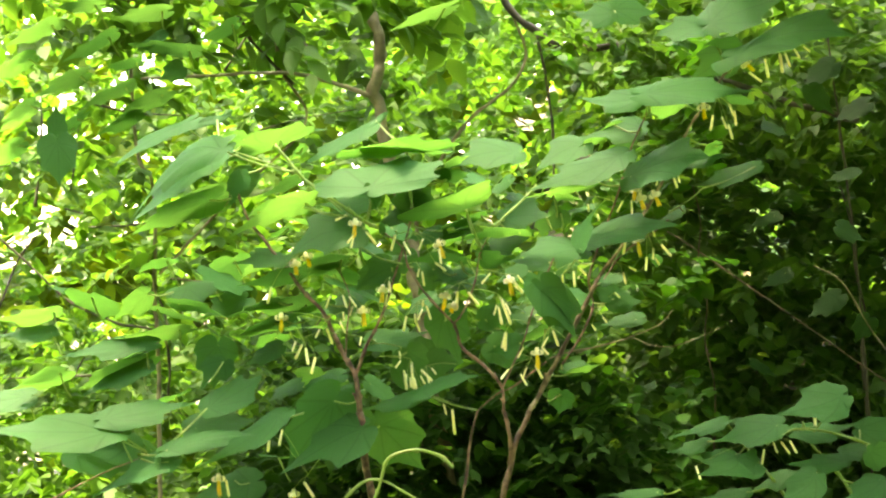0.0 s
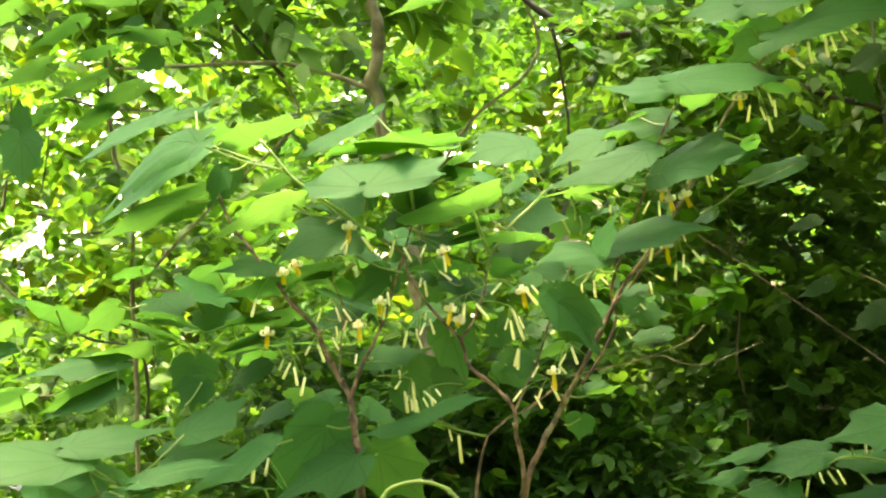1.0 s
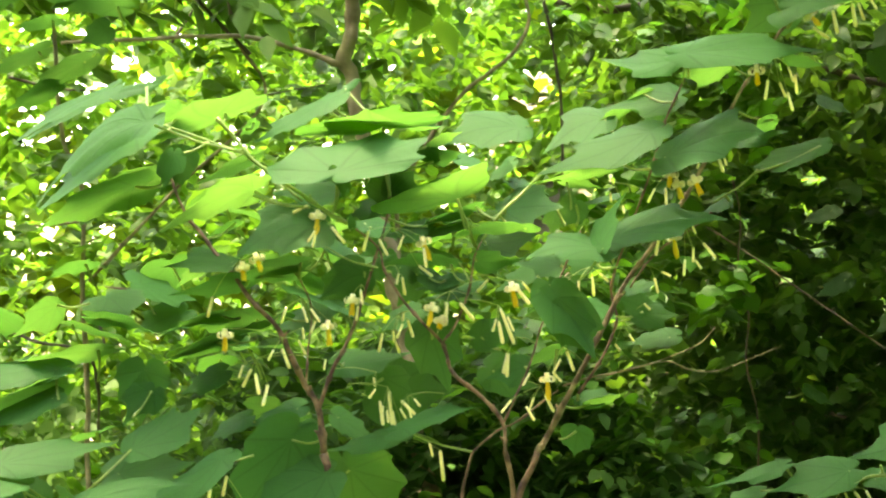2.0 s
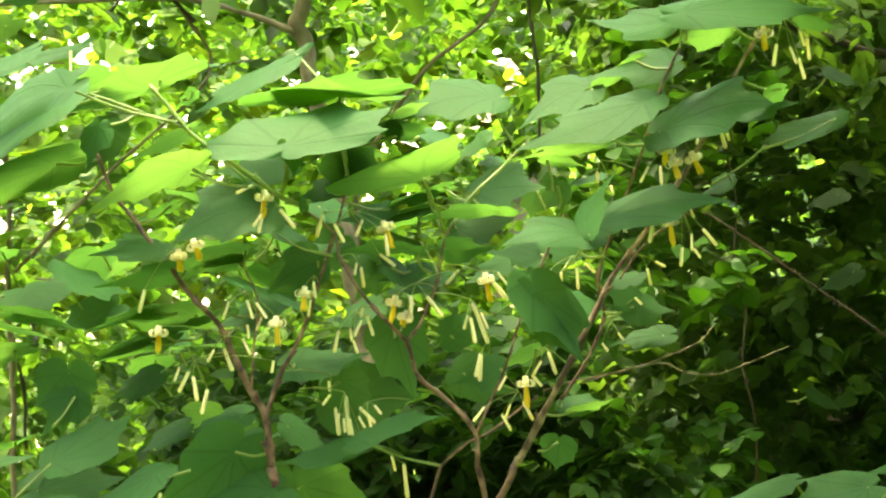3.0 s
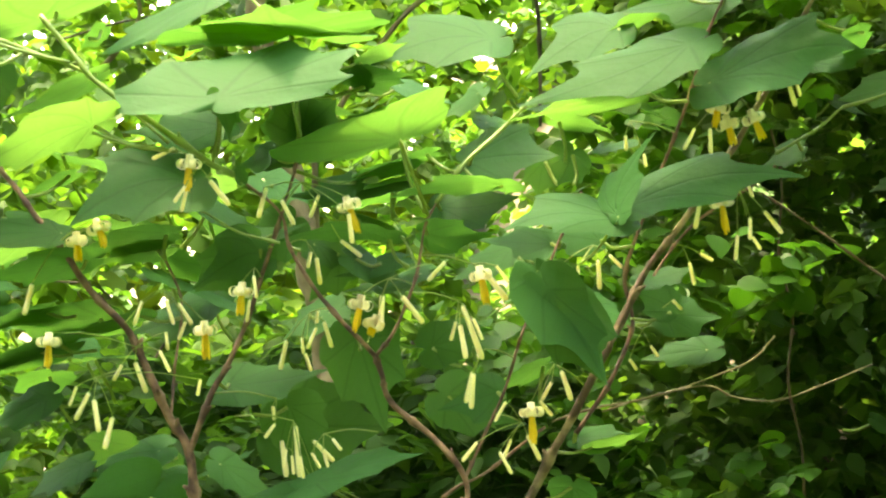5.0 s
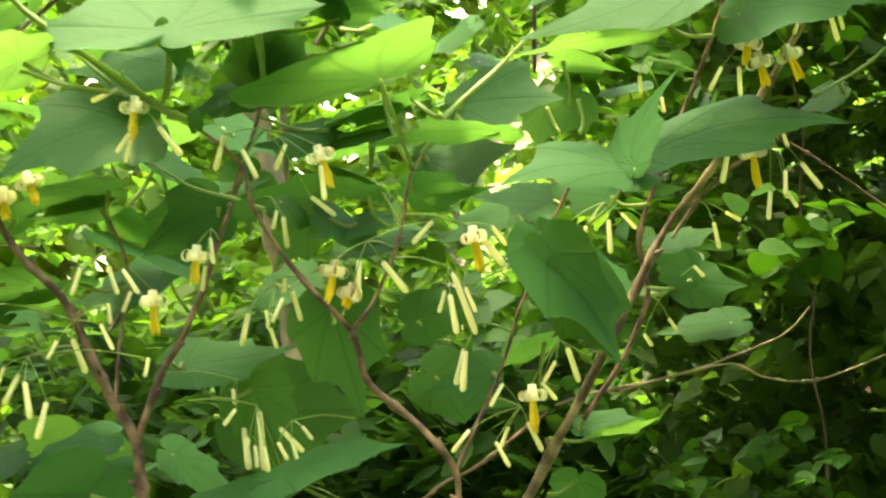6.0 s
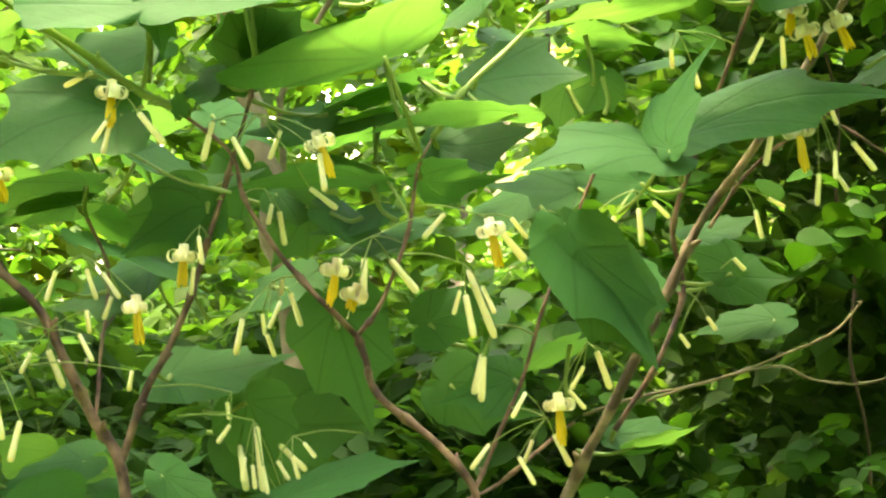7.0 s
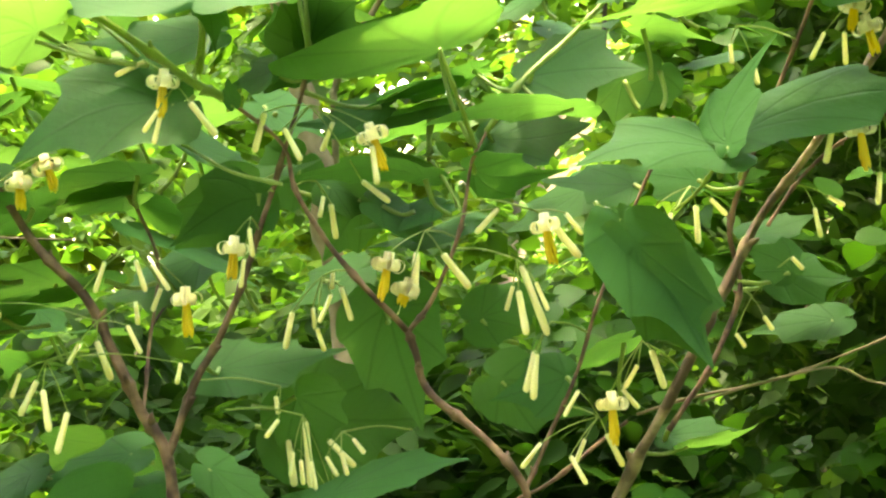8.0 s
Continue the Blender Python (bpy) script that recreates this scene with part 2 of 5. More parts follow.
def mesh_of(name, bm, material):
    me = bpy.data.meshes.new(name)
    bm.to_mesh(me)
    bm.free()
    me.materials.append(material)
    for f in me.polygons:
        f.use_smooth = True
    return me


def petals_mesh():
    """Six strap petals, each rolled back into a coil."""
    bm = bmesh.new()
    for k in range(6):
        a = k * math.pi / 3 + 0.15 * math.sin(k * 5.0)
        out = Vector((math.cos(a), math.sin(a), 0))
        across = Vector((-math.sin(a), math.cos(a), 0))
        coil = 0.0033 + 0.0006 * math.sin(k * 2.3)
        rows = []
        for i in range(15):
            u = i / 14
            if u < 0.25:
                p = out * 0.0018 + Vector((0, 0, -0.0065 * u / 0.25))
            else:
                b = (u - 0.25) / 0.75 * 5.4
                r = coil * (1 - 0.10 * b / 5.4)
                p = out * (0.0018 + coil - r * math.cos(b)) + Vector((0, 0, -0.0065 - r * math.sin(b)))
            w = 0.0027 * (0.75 + 0.35 * math.sin(u * 3.0))
            rows.append((bm.verts.new(p - across * w), bm.verts.new(p + out * 0.0003), bm.verts.new(p + across * w)))
        for A, B in zip(rows, rows[1:]):
            bm.faces.new((A[0], A[1], B[1], B[0]))
            bm.faces.new((A[1], A[2], B[2], B[1]))
    bmesh.ops.solidify(bm, geom=bm.faces[:], thickness=0.0005)
    return bm


def stamens_mesh():
    bm = bmesh.new()
    for k in range(11):
        a = k * 2.4
        s = 0.0020 if k < 7 else 0.0008
        top = Vector((math.cos(a) * s * 0.7, math.sin(a) * s * 0.7, -0.005))
        end = Vector((math.cos(a) * s * 1.8, math.sin(a) * s * 1.8, -0.028 - 0.003 * math.sin(k * 1.7)))
        tube(bm, [top, top.lerp(end, 0.4), top.lerp(end, 0.9), end], [0.0008, 0.0014, 0.0015, 0.0006], 5)
    return bm


BUD = mesh_of("bud", lathe(((0, 0.0012), (0.0015, 0.0023), (0.006, 0.0023), (0.016, 0.0024), (0.023, 0.0027), (0.028, 0.0026), (0.0300, 0.0017), (0.0305, 0.0005))), CREAM)
CALYX = mesh_of("calyx", lathe(((-0.0012, 0.0005), (0.0002, 0.0015), (0.0018, 0.0019), (0.0026, 0.0017))), GREEN)
PETALS = mesh_of("petals", petals_mesh(), WHITE)
STAMENS = mesh_of("anther_cone", stamens_mesh(), YELLOW)
STYLE = mesh_of("style", lathe(((0.010, 0.0003), (0.026, 0.0003), (0.0275, 0.0008), (0.0285, 0.0004)), 5), CREAM)


def hang(name, me, parent, m):
    ob = new(name, me)
    ob.parent = parent
    ob.matrix_world = m
    return ob


def hanging(top, end):
    """The pose of a thing that hangs along its own -z from top towards end."""
    top, end = Vector(top), Vector(end)
    return Matrix.Translation(top) @ (top - end).to_track_quat("Z", "Y").to_matrix().to_4x4()


def thread(parent, a, b, r, name):
    a, b = Vector(a), Vector(b)
    d = (b - a).length
    bm = bmesh.new()
    tube(bm, smooth_line([a, a.lerp(b, 0.5) + Vector((0, 0, 0.06 * d)), b], 4), [r] * 9, 5)
    return part(name, bm, GREEN, parent)


def flower_stalk(parent, foot, joint):
    thread(parent, foot, joint, 0.0008, "flower_stalk")
    return joint


def bud(parent, joint, top, end):
    long = (Vector(top) - Vector(end)).length
    k = max(0.45, long / 0.0305)
    m = hanging(top, end) @ Matrix.Diagonal((min(1.15, max(0.75, k)), min(1.15, max(0.75, k)), k, 1))
    body = hang("bud", BUD, parent, m)
    hang("calyx", CALYX, body, m)
    thread(body, joint, top, 0.00055, "pedicel")


def flower(parent, joint, top, end):
    top, end = Vector(top), Vector(end)
    m = hanging(top + (top - end).normalized() * 0.006, end)
    m = m @ Matrix.Rotation(joint[0] * 97 + top.z * 55, 4, "Z")
    long = max(0.7, min(1.35, ((top - end).length + 0.010) / 0.028))
    head = hang("flower", PETALS, parent, m @ Matrix.Diagonal((1.38, 1.38, 1.45, 1)))
    tagged(head, "white petals rolled back round yellow stamens")
    hang("anther_cone", STAMENS, head, m @ Matrix.Diagonal((0.92, 0.92, long, 1)))
    hang("style", STYLE, head, m)
    hang("calyx", CALYX, head, m)
    thread(head, joint, m.translation, 0.0006, "pedicel")


BLADE = np.array(((0, 0, 0), (-0.20, 0.22, 0.05), (0.20, 0.22, 0.05), (0, 0.25, 0), (-0.24, 0.52, 0.06), (0.24, 0.52, 0.06), (0, 0.55, 0.0), (0, 1.0, -0.10)))
BLADE_FACES = ((0, 3, 1), (0, 2, 3), (1, 3, 6, 4), (3, 2, 5, 6), (4, 6, 7), (6, 5, 7))
ROUND = np.array(((0, 0, 0), (-0.13, 0.06, 0.03), (0.13, 0.06, 0.03), (-0.235, 0.22, 0.05), (0.235, 0.22, 0.05), (0, 0.26, 0), (-0.262, 0.42, 0.05), (0.262, 0.42, 0.05),
                  (-0.215, 0.64, 0.03), (0.215, 0.64, 0.03), (0, 0.62, -0.01), (-0.10, 0.84, -0.03), (0.10, 0.84, -0.03), (0, 1.0, -0.10)))
ROUND_FACES = ((0, 5, 3, 1), (0, 2, 4, 5), (3, 5, 10, 6), (5, 4, 7, 10), (6, 10, 8), (10, 7, 9), (8, 10, 13, 11), (10, 9, 12, 13))


def foliage(name, parent, material, sprays, size, seed, per=11, flat=0.35, broad=1.0, label="", kind="", fine=False):
    """Leaves set left and right along many short drooping twigs. sprays: rows of (x, y, z)."""
    rng = np.random.default_rng(seed)
    n = len(sprays)
    head = rng.uniform(0, 2 * np.pi, n)
    run = np.stack([np.cos(head), np.sin(head), rng.normal(-0.15, 0.25, n)], 1)
    run /= np.linalg.norm(run, axis=1)[:, None]
    long = size * rng.uniform(2.2, 4.2, n)
    pos, ax, nrm, big = [], [], [], []
    for k in range(per):
        u = (k + 0.5) / per
        p = sprays + run * (long * (u - 0.5))[:, None] + np.array((0, 0, -0.25)) * (long * u * u)[:, None]
        p = p + rng.normal(0, size * 0.12, (n, 3))
        turn = (1 if k % 2 else -1) * (0.9 - 0.4 * u)
        c, s = np.cos(turn), np.sin(turn)
        a = np.stack([run[:, 0] * c - run[:, 1] * s, run[:, 0] * s + run[:, 1] * c, run[:, 2] - 0.25], 1) + rng.normal(0, 0.25, (n, 3))
        a /= np.linalg.norm(a, axis=1)[:, None]
        b = np.array((0, 0, 1.0)) + rng.normal(0, flat, (n, 3))
        b -= a * (a * b).sum(1)[:, None]
        b /= np.linalg.norm(b, axis=1)[:, None]
        pos.append(p), ax.append(a), nrm.append(b), big.append(size * rng.uniform(0.65, 1.35, n))
    pos, ax, nrm, big = np.concatenate(pos), np.concatenate(ax), np.concatenate(nrm), np.concatenate(big)
    side = np.cross(ax, nrm)
    form, sides = (ROUND, ROUND_FACES) if fine else (BLADE, BLADE_FACES)
    verts = pos[:, None] + big[:, None, None] * (form[None, :, 0:1] * broad * side[:, None] + form[None, :, 1:2] * ax[:, None] + form[None, :, 2:3] * nrm[:, None])
    count, step_by = len(pos), len(form)
    faces = [tuple(step_by * i + j for j in f) for i in range(count) for f in sides]
    me = bpy.data.meshes.new(name)
    me.from_pydata(verts.reshape(-1, 3).tolist(), [], faces)
    me.polygons.foreach_set("use_smooth", np.ones(len(faces), dtype=bool))
    me.materials.append(material)
    ob = new(name, me)
    if parent is not None:
        ob.parent = parent
        ob.matrix_parent_inverse = parent.matrix_world.inverted()
    return tagged(ob, label, kind=kind)


def within(n, lo, hi, seed, keep=None):
    rng = np.random.default_rng(seed)
    p = rng.uniform(lo, hi, (n, 3))
    return p[keep(p)] if keep else p


def clumped(p, scale, limit):
    """Keep the points where a slow noise is above a limit, so that gaps stay between the clumps."""
    return p[np.array([noise.noise(Vector(q) * scale) > limit for q in p])]


# ---- ground ----
def step(a, b, x):
    u = min(1.0, max(0.0, (x - a) / (b - a)))
    return u * u * (3 - 2 * u)


def ground_height(x, y):
    bank = 1.35 * step(0.9, 2.2, y) * step(0.25, 1.1, x) + 0.5 * step(2.2, 6, y) * step(-0.5, 1.0, x)
    slope = (0.10 * max(0.0, y - 1.5) * step(1.5, 6, y) * step(60, 20, y) + 1.0 * step(8, 40, y)) * step(-0.10, 0.05, x / (y + 4.2 if y > 0 else 4.2))
    rough = 0.05 * noise.noise(Vector((x * 1.7, y * 1.7, 3))) + 0.02 * noise.noise(Vector((x * 7, y * 7, 1)))
    return bank + slope + rough - 0.04


def build_ground():
    xs = sorted({round(v, 3) for v in list(np.linspace(-4, 4, 90)) + [-150, -80, -40, -20, -12, -8, -6, 6, 8, 12, 20, 40, 80, 150]})
    ys = sorted({round(v, 3) for v in list(np.linspace(-5, 7, 120)) + [-150, -80, -40, -20, -12, -8, 8, 10, 12, 16, 20, 26, 34, 44, 60, 90, 150]})
    bm = bmesh.new()
    rows = [[bm.verts.new((x, y, ground_height(x, y))) for x in xs] for y in ys]
    for A, B in zip(rows, rows[1:]):
        for k in range(len(xs) - 1):
            bm.faces.new((A[k], A[k + 1], B[k + 1], B[k]))
    g = part("ground", bm, SOIL, None)
    return tagged(g, "dark brown woodland soil rising to a bank", "ground", kind="structure")


build_ground()


# ---- the flowering shrub ----
shrub = thing("flowering_shrub", (0.10, 0.10, 0), "shrub with lobed green leaves and hanging cream flowers", "shrub")
stem(shrub, [(0.07, 0.10, -0.06), (0.05, 0.10, 0.45), (0.075, 0.06, 0.90), (0.11, 0.03, 1.10), (0.143, 0.020, 1.189)], 0.0081, 0.0047, BARK, "stem", knots=False)
stem(shrub, [(0.105, 0.03, 1.09), (0.108, 0.015, 1.13), (0.095, 0.0, 1.19)], 0.0041, 0.0037, BARK, "stem", knots=False)
stem(shrub, [(0.02, 0.12, -0.06), (-0.08, 0.10, 0.55), (-0.14, 0.05, 0.98), (-0.170, 0.030, 1.186)], 0.0085, 0.0064, BARK, "stem", knots=False)
stem(shrub, [(0.05, 0.10, 0.40), (0.01, 0.05, 0.85), (0.03, 0.03, 1.10), (0.048, 0.020, 1.188)], 0.0041, 0.0020, BARK, "stem", knots=False)
stem(shrub, [(-0.05, 0.11, 0.40), (-0.5, 0.05, 0.78), (-0.80, -0.01, 0.98), (-0.76, -0.02, 1.015)], 0.0041, 0.0020, BARK, "stem", knots=False)
stem(shrub, [(0.095, 0.000, 1.190), (0.092, 0.000, 1.229), (0.065, 0.000, 1.267), (0.019, 0.000, 1.304), (0.011, 0.000, 1.331), (0.005, 0.000, 1.347)], 0.0031, 0.0029, BARK, "stem")
stem(shrub, [(0.005, 0.000, 1.347), (-0.045, 0.000, 1.401), (-0.078, 0.000, 1.451), (-0.089, 0.000, 1.486), (-0.123, 0.000, 1.515), (-0.132, 0.000, 1.522)], 0.0024, 0.0012, BARK, "stem")
stem(shrub, [(-0.132, 0.000, 1.522), (-0.159, 0.000, 1.536), (-0.221, 0.000, 1.579), (-0.273, -0.010, 1.619), (-0.322, 0.000, 1.676)], 0.0034, 0.0026, GREEN, "stem")
stem(shrub, [(-0.277, 0.000, 1.621), (-0.321, 0.000, 1.637), (-0.374, 0.000, 1.656), (-0.427, 0.000, 1.674)], 0.0019, 0.0015, GREEN, "stem")
stem(shrub, [(0.005, 0.000, 1.347), (0.023, 0.000, 1.372), (0.043, 0.000, 1.425), (0.052, 0.000, 1.473), (0.063, 0.000, 1.497)], 0.002, 0.0011, BARK, "stem")
stem(shrub, [(0.063, 0.000, 1.497), (0.092, 0.000, 1.537), (0.131, 0.010, 1.575), (0.157, 0.010, 1.602)], 0.0026, 0.0018, GREEN, "stem")
stem(shrub, [(0.092, 0.010, 1.228), (0.110, 0.020, 1.266), (0.131, 0.030, 1.310), (0.146, 0.030, 1.361), (0.158, 0.040, 1.391), (0.180, 0.050, 1.445), (0.210, 0.050, 1.512)], 0.0018, 0.0012, BARK, "stem")
stem(shrub, [(0.143, 0.020, 1.189), (0.158, 0.020, 1.213), (0.208, 0.020, 1.308), (0.242, 0.030, 1.374), (0.276, 0.040, 1.437), (0.315, 0.040, 1.489), (0.365, 0.050, 1.563), (0.404, 0.050, 1.630), (0.440, 0.050, 1.701), (0.471, 0.050, 1.753), (0.520, 0.050, 1.828)], 0.0047, 0.0021, TAN, "stem")
stem(shrub, [(0.204, 0.040, 1.271), (0.241, 0.050, 1.326), (0.263, 0.070, 1.379), (0.256, 0.070, 1.428), (0.273, 0.060, 1.489), (0.299, 0.050, 1.556), (0.316, 0.030, 1.609), (0.329, 0.020, 1.662), (0.362, 0.020, 1.735)], 0.0024, 0.0014, BARK, "stem")
stem(shrub, [(0.284, 0.060, 1.428), (0.309, 0.060, 1.465), (0.336, 0.060, 1.490), (0.374, 0.050, 1.514), (0.401, 0.030, 1.538)], 0.0016, 0.0012, BARK, "stem")
stem(shrub, [(-0.170, 0.030, 1.186), (-0.177, 0.030, 1.251), (-0.196, 0.030, 1.284), (-0.218, 0.030, 1.328), (-0.239, 0.030, 1.370), (-0.275, 0.030, 1.408), (-0.307, 0.040, 1.453), (-0.345, 0.050, 1.501), (-0.377, 0.060, 1.543), (-0.402, 0.060, 1.603)], 0.0050, 0.0020, BARK, "stem")
stem(shrub, [(-0.177, 0.030, 1.251), (-0.158, 0.030, 1.305), (-0.138, 0.030, 1.341), (-0.123, 0.030, 1.377), (-0.109, 0.040, 1.424), (-0.095, 0.050, 1.467), (-0.078, 0.050, 1.527), (-0.073, 0.060, 1.563)], 0.0034, 0.0014, BARK, "stem")
stem(shrub, [(-0.196, 0.030, 1.284), (-0.194, 0.060, 1.339), (-0.190, 0.080, 1.400), (-0.209, 0.080, 1.448)], 0.0016, 0.0012, BARK, "stem")
stem(shrub, [(0.048, 0.020, 1.188), (0.084, 0.020, 1.218), (0.115, 0.050, 1.231), (0.177, 0.080, 1.275)], 0.0016, 0.0016, BARK, "stem")
stem(shrub, [(0.027, -0.050, 1.554), (0.041, -0.030, 1.518), (0.055, 0.000, 1.485)], 0.0014, 0.0016, GREEN, "stem")
stem(shrub, [(-0.148, -0.030, 1.594), (-0.148, -0.020, 1.567), (-0.154, 0.000, 1.534)], 0.0014, 0.0017, GREEN, "stem")
stem(shrub, [(-0.084, 0.090, 1.673), (-0.076, 0.070, 1.614), (-0.071, 0.060, 1.555)], 0.0014, 0.0017, GREEN, "stem")
stem(shrub, [(-0.267, -0.030, 1.560), (-0.231, -0.020, 1.549), (-0.188, -0.005, 1.545)], 0.0015, 0.0018, GREEN, "stem")
stem(shrub, [(0.461, 0.000, 1.594), (0.439, 0.010, 1.574), (0.401, 0.030, 1.550)], 0.0012, 0.0014, GREEN, "stem")
stem(shrub, [(-0.167, 0.030, 1.488), (-0.129, 0.010, 1.467), (-0.089, 0.000, 1.457)], 0.0012, 0.0014, GREEN, "stem")
stem(shrub, [(0.022, 0.020, 1.477), (0.035, 0.010, 1.456), (0.044, 0.000, 1.437)], 0.0011, 0.0013, GREEN, "stem")
stem(shrub, [(0.238, -0.050, 1.487), (0.221, -0.020, 1.456), (0.207, 0.020, 1.439)], 0.0012, 0.0014, GREEN, "stem")
stem(shrub, [(-0.760, -0.020, 1.015), (-0.615, -0.030, 1.087), (-0.520, -0.050, 1.119)], 0.0017, 0.0012, BARK, "stem")

# leaves
blade(shrub, (-0.082, 0.051, 1.667), (-0.055, 0.013, 1.695), (-0.204, 0.026, 1.666), (0.002, 0.030, 1.692), (-0.072, 0.050, 1.564), 1.1)
blade(shrub, (-0.147, -0.037, 1.593), (-0.079, 0.028, 1.662), (-0.204, 0.019, 1.630), (-0.015, -0.010, 1.641), (-0.152, 0.020, 1.543), 1.2)
blade(shrub, (0.119, 0.050, 1.664), (0.002, 0.037, 1.634), (0.036, 0.091, 1.687), (0.062, 0.022, 1.631), (0.145, 0.050, 1.606))
blade(shrub, (-0.010, 0.030, 1.638), (0.037, 0.030, 1.659), (0.014, 0.019, 1.656), (0.020, 0.041, 1.644), (-0.077, 0.073, 1.621))
blade(shrub, (0.249, 0.078, 1.680), (0.157, 0.071, 1.630), (0.187, 0.119, 1.688), (0.212, 0.052, 1.640), (0.269, 0.050, 1.653))
blade(shrub, (0.305, 0.078, 1.717), (0.208, 0.079, 1.655), (0.250, 0.071, 1.689), (0.268, 0.092, 1.682), (0.346, 0.020, 1.699))
blade(shrub, (0.343, 0.100, 1.696), (0.288, 0.100, 1.695), (0.319, 0.101, 1.724), (0.310, 0.100, 1.673), (0.346, 0.020, 1.699))
blade(shrub, (0.308, -0.011, 1.654), (0.142, -0.024, 1.590), (0.199, 0.008, 1.635), (0.243, -0.054, 1.597), (0.311, 0.000, 1.624))
blade(shrub, (0.265, -0.003, 1.608), (0.127, -0.001, 1.577), (0.189, -0.010, 1.597), (0.206, 0.013, 1.585), (0.314, 0.033, 1.602))
blade(shrub, (0.332, -0.002, 1.617), (0.465, -0.028, 1.648), (0.442, 0.033, 1.690), (0.411, -0.043, 1.614), (0.313, 0.010, 1.610))
blade(shrub, (0.562, 0.021, 1.635), (0.463, 0.024, 1.606), (0.490, 0.039, 1.626), (0.490, -0.004, 1.592), (0.461, 0.000, 1.594))
blade(shrub, (0.246, -0.018, 1.493), (0.414, -0.022, 1.521), (0.349, 0.031, 1.552), (0.350, -0.031, 1.503), (0.254, 0.010, 1.463), 0.7)
blade(shrub, (0.235, -0.060, 1.479), (0.123, -0.074, 1.467), (0.155, -0.028, 1.503), (0.175, -0.078, 1.465), (0.231, -0.040, 1.462))
blade(shrub, (0.234, -0.072, 1.483), (0.270, -0.061, 1.564), (0.225, -0.032, 1.523), (0.256, -0.074, 1.521), (0.231, -0.040, 1.462), 0.6)
blade(shrub, (0.161, -0.035, 1.429), (0.222, -0.062, 1.327), (0.158, -0.087, 1.362), (0.242, -0.016, 1.368), (0.141, -0.030, 1.444), 0.75)
blade(shrub, (-0.144, -0.029, 1.594), (-0.135, -0.031, 1.549), (-0.153, -0.033, 1.579), (-0.126, -0.027, 1.571), (-0.148, -0.030, 1.594), 1.2)
blade(shrub, (-0.178, 0.045, 1.519), (-0.299, 0.040, 1.473), (-0.270, 0.096, 1.543), (-0.233, 0.019, 1.474), (-0.159, 0.050, 1.527), 1.0)
blade(shrub, (-0.306, 0.028, 1.465), (-0.411, 0.028, 1.459), (-0.368, 0.051, 1.480), (-0.362, 0.014, 1.451), (-0.284, 0.050, 1.471))
blade(shrub, (-0.268, -0.017, 1.568), (-0.404, -0.029, 1.507), (-0.325, -0.063, 1.570), (-0.344, -0.010, 1.524), (-0.196, -0.010, 1.545), 1.0)
blade(shrub, (-0.333, 0.078, 1.682), (-0.362, 0.025, 1.707), (-0.441, 0.052, 1.663), (-0.282, 0.044, 1.721), (-0.202, 0.050, 1.557), 1.1)
blade(shrub, (-0.143, 0.144, 1.733), (-0.294, 0.147, 1.650), (-0.212, 0.146, 1.695), (-0.216, 0.123, 1.671), (-0.084, 0.090, 1.673))
blade(shrub, (-0.273, 0.038, 1.623), (-0.366, 0.037, 1.580), (-0.316, 0.028, 1.610), (-0.314, 0.058, 1.591), (-0.277, 0.000, 1.621))
blade(shrub, (-0.149, 0.072, 1.577), (-0.253, 0.071, 1.568), (-0.212, 0.094, 1.591), (-0.201, 0.042, 1.549), (-0.151, -0.010, 1.550))
blade(shrub, (-0.077, 0.090, 1.567), (-0.102, 0.090, 1.605), (-0.114, 0.091, 1.579), (-0.074, 0.090, 1.596), (-0.072, 0.062, 1.570))
blade(shrub, (-0.073, 0.070, 1.567), (-0.035, 0.070, 1.604), (-0.064, 0.069, 1.608), (-0.030, 0.070, 1.578), (-0.072, 0.062, 1.570))
blade(shrub, (0.028, 0.026, 1.560), (0.014, -0.020, 1.588), (-0.096, -0.018, 1.546), (0.066, -0.028, 1.612), (0.052, 0.010, 1.488), 0.5)
blade(shrub, (-0.006, 0.054, 1.615), (0.045, 0.034, 1.627), (-0.007, 0.024, 1.635), (0.033, 0.047, 1.619), (-0.075, 0.069, 1.607))
blade(shrub, (-0.006, 0.048, 1.615), (-0.044, 0.039, 1.627), (-0.016, 0.024, 1.634), (-0.034, 0.048, 1.619), (-0.075, 0.069, 1.607))
blade(shrub, (0.095, 0.040, 1.540), (0.187, 0.018, 1.546), (0.158, 0.057, 1.579), (0.134, 0.005, 1.514), (0.097, 0.001, 1.542))
blade(shrub, (0.128, -0.018, 1.513), (0.015, -0.014, 1.500), (0.059, -0.037, 1.520), (0.080, -0.012, 1.504), (0.088, 0.000, 1.532))
blade(shrub, (0.068, 0.059, 1.496), (0.148, 0.050, 1.509), (0.120, 0.071, 1.520), (0.111, 0.020, 1.474), (0.063, 0.000, 1.497))
blade(shrub, (0.054, 0.012, 1.470), (0.126, 0.019, 1.472), (0.090, 0.002, 1.480), (0.086, 0.047, 1.448), (0.052, 0.000, 1.473))
blade(shrub, (0.017, 0.016, 1.463), (-0.099, 0.016, 1.455), (-0.043, -0.009, 1.477), (-0.043, 0.016, 1.459), (0.037, 0.030, 1.435))
blade(shrub, (-0.109, 0.048, 1.445), (-0.180, 0.049, 1.409), (-0.156, 0.062, 1.465), (-0.127, 0.041, 1.411), (-0.110, 0.050, 1.452))
blade(shrub, (-0.204, 0.059, 1.467), (-0.318, 0.058, 1.448), (-0.260, 0.044, 1.468), (-0.260, 0.079, 1.443), (-0.207, 0.080, 1.442))
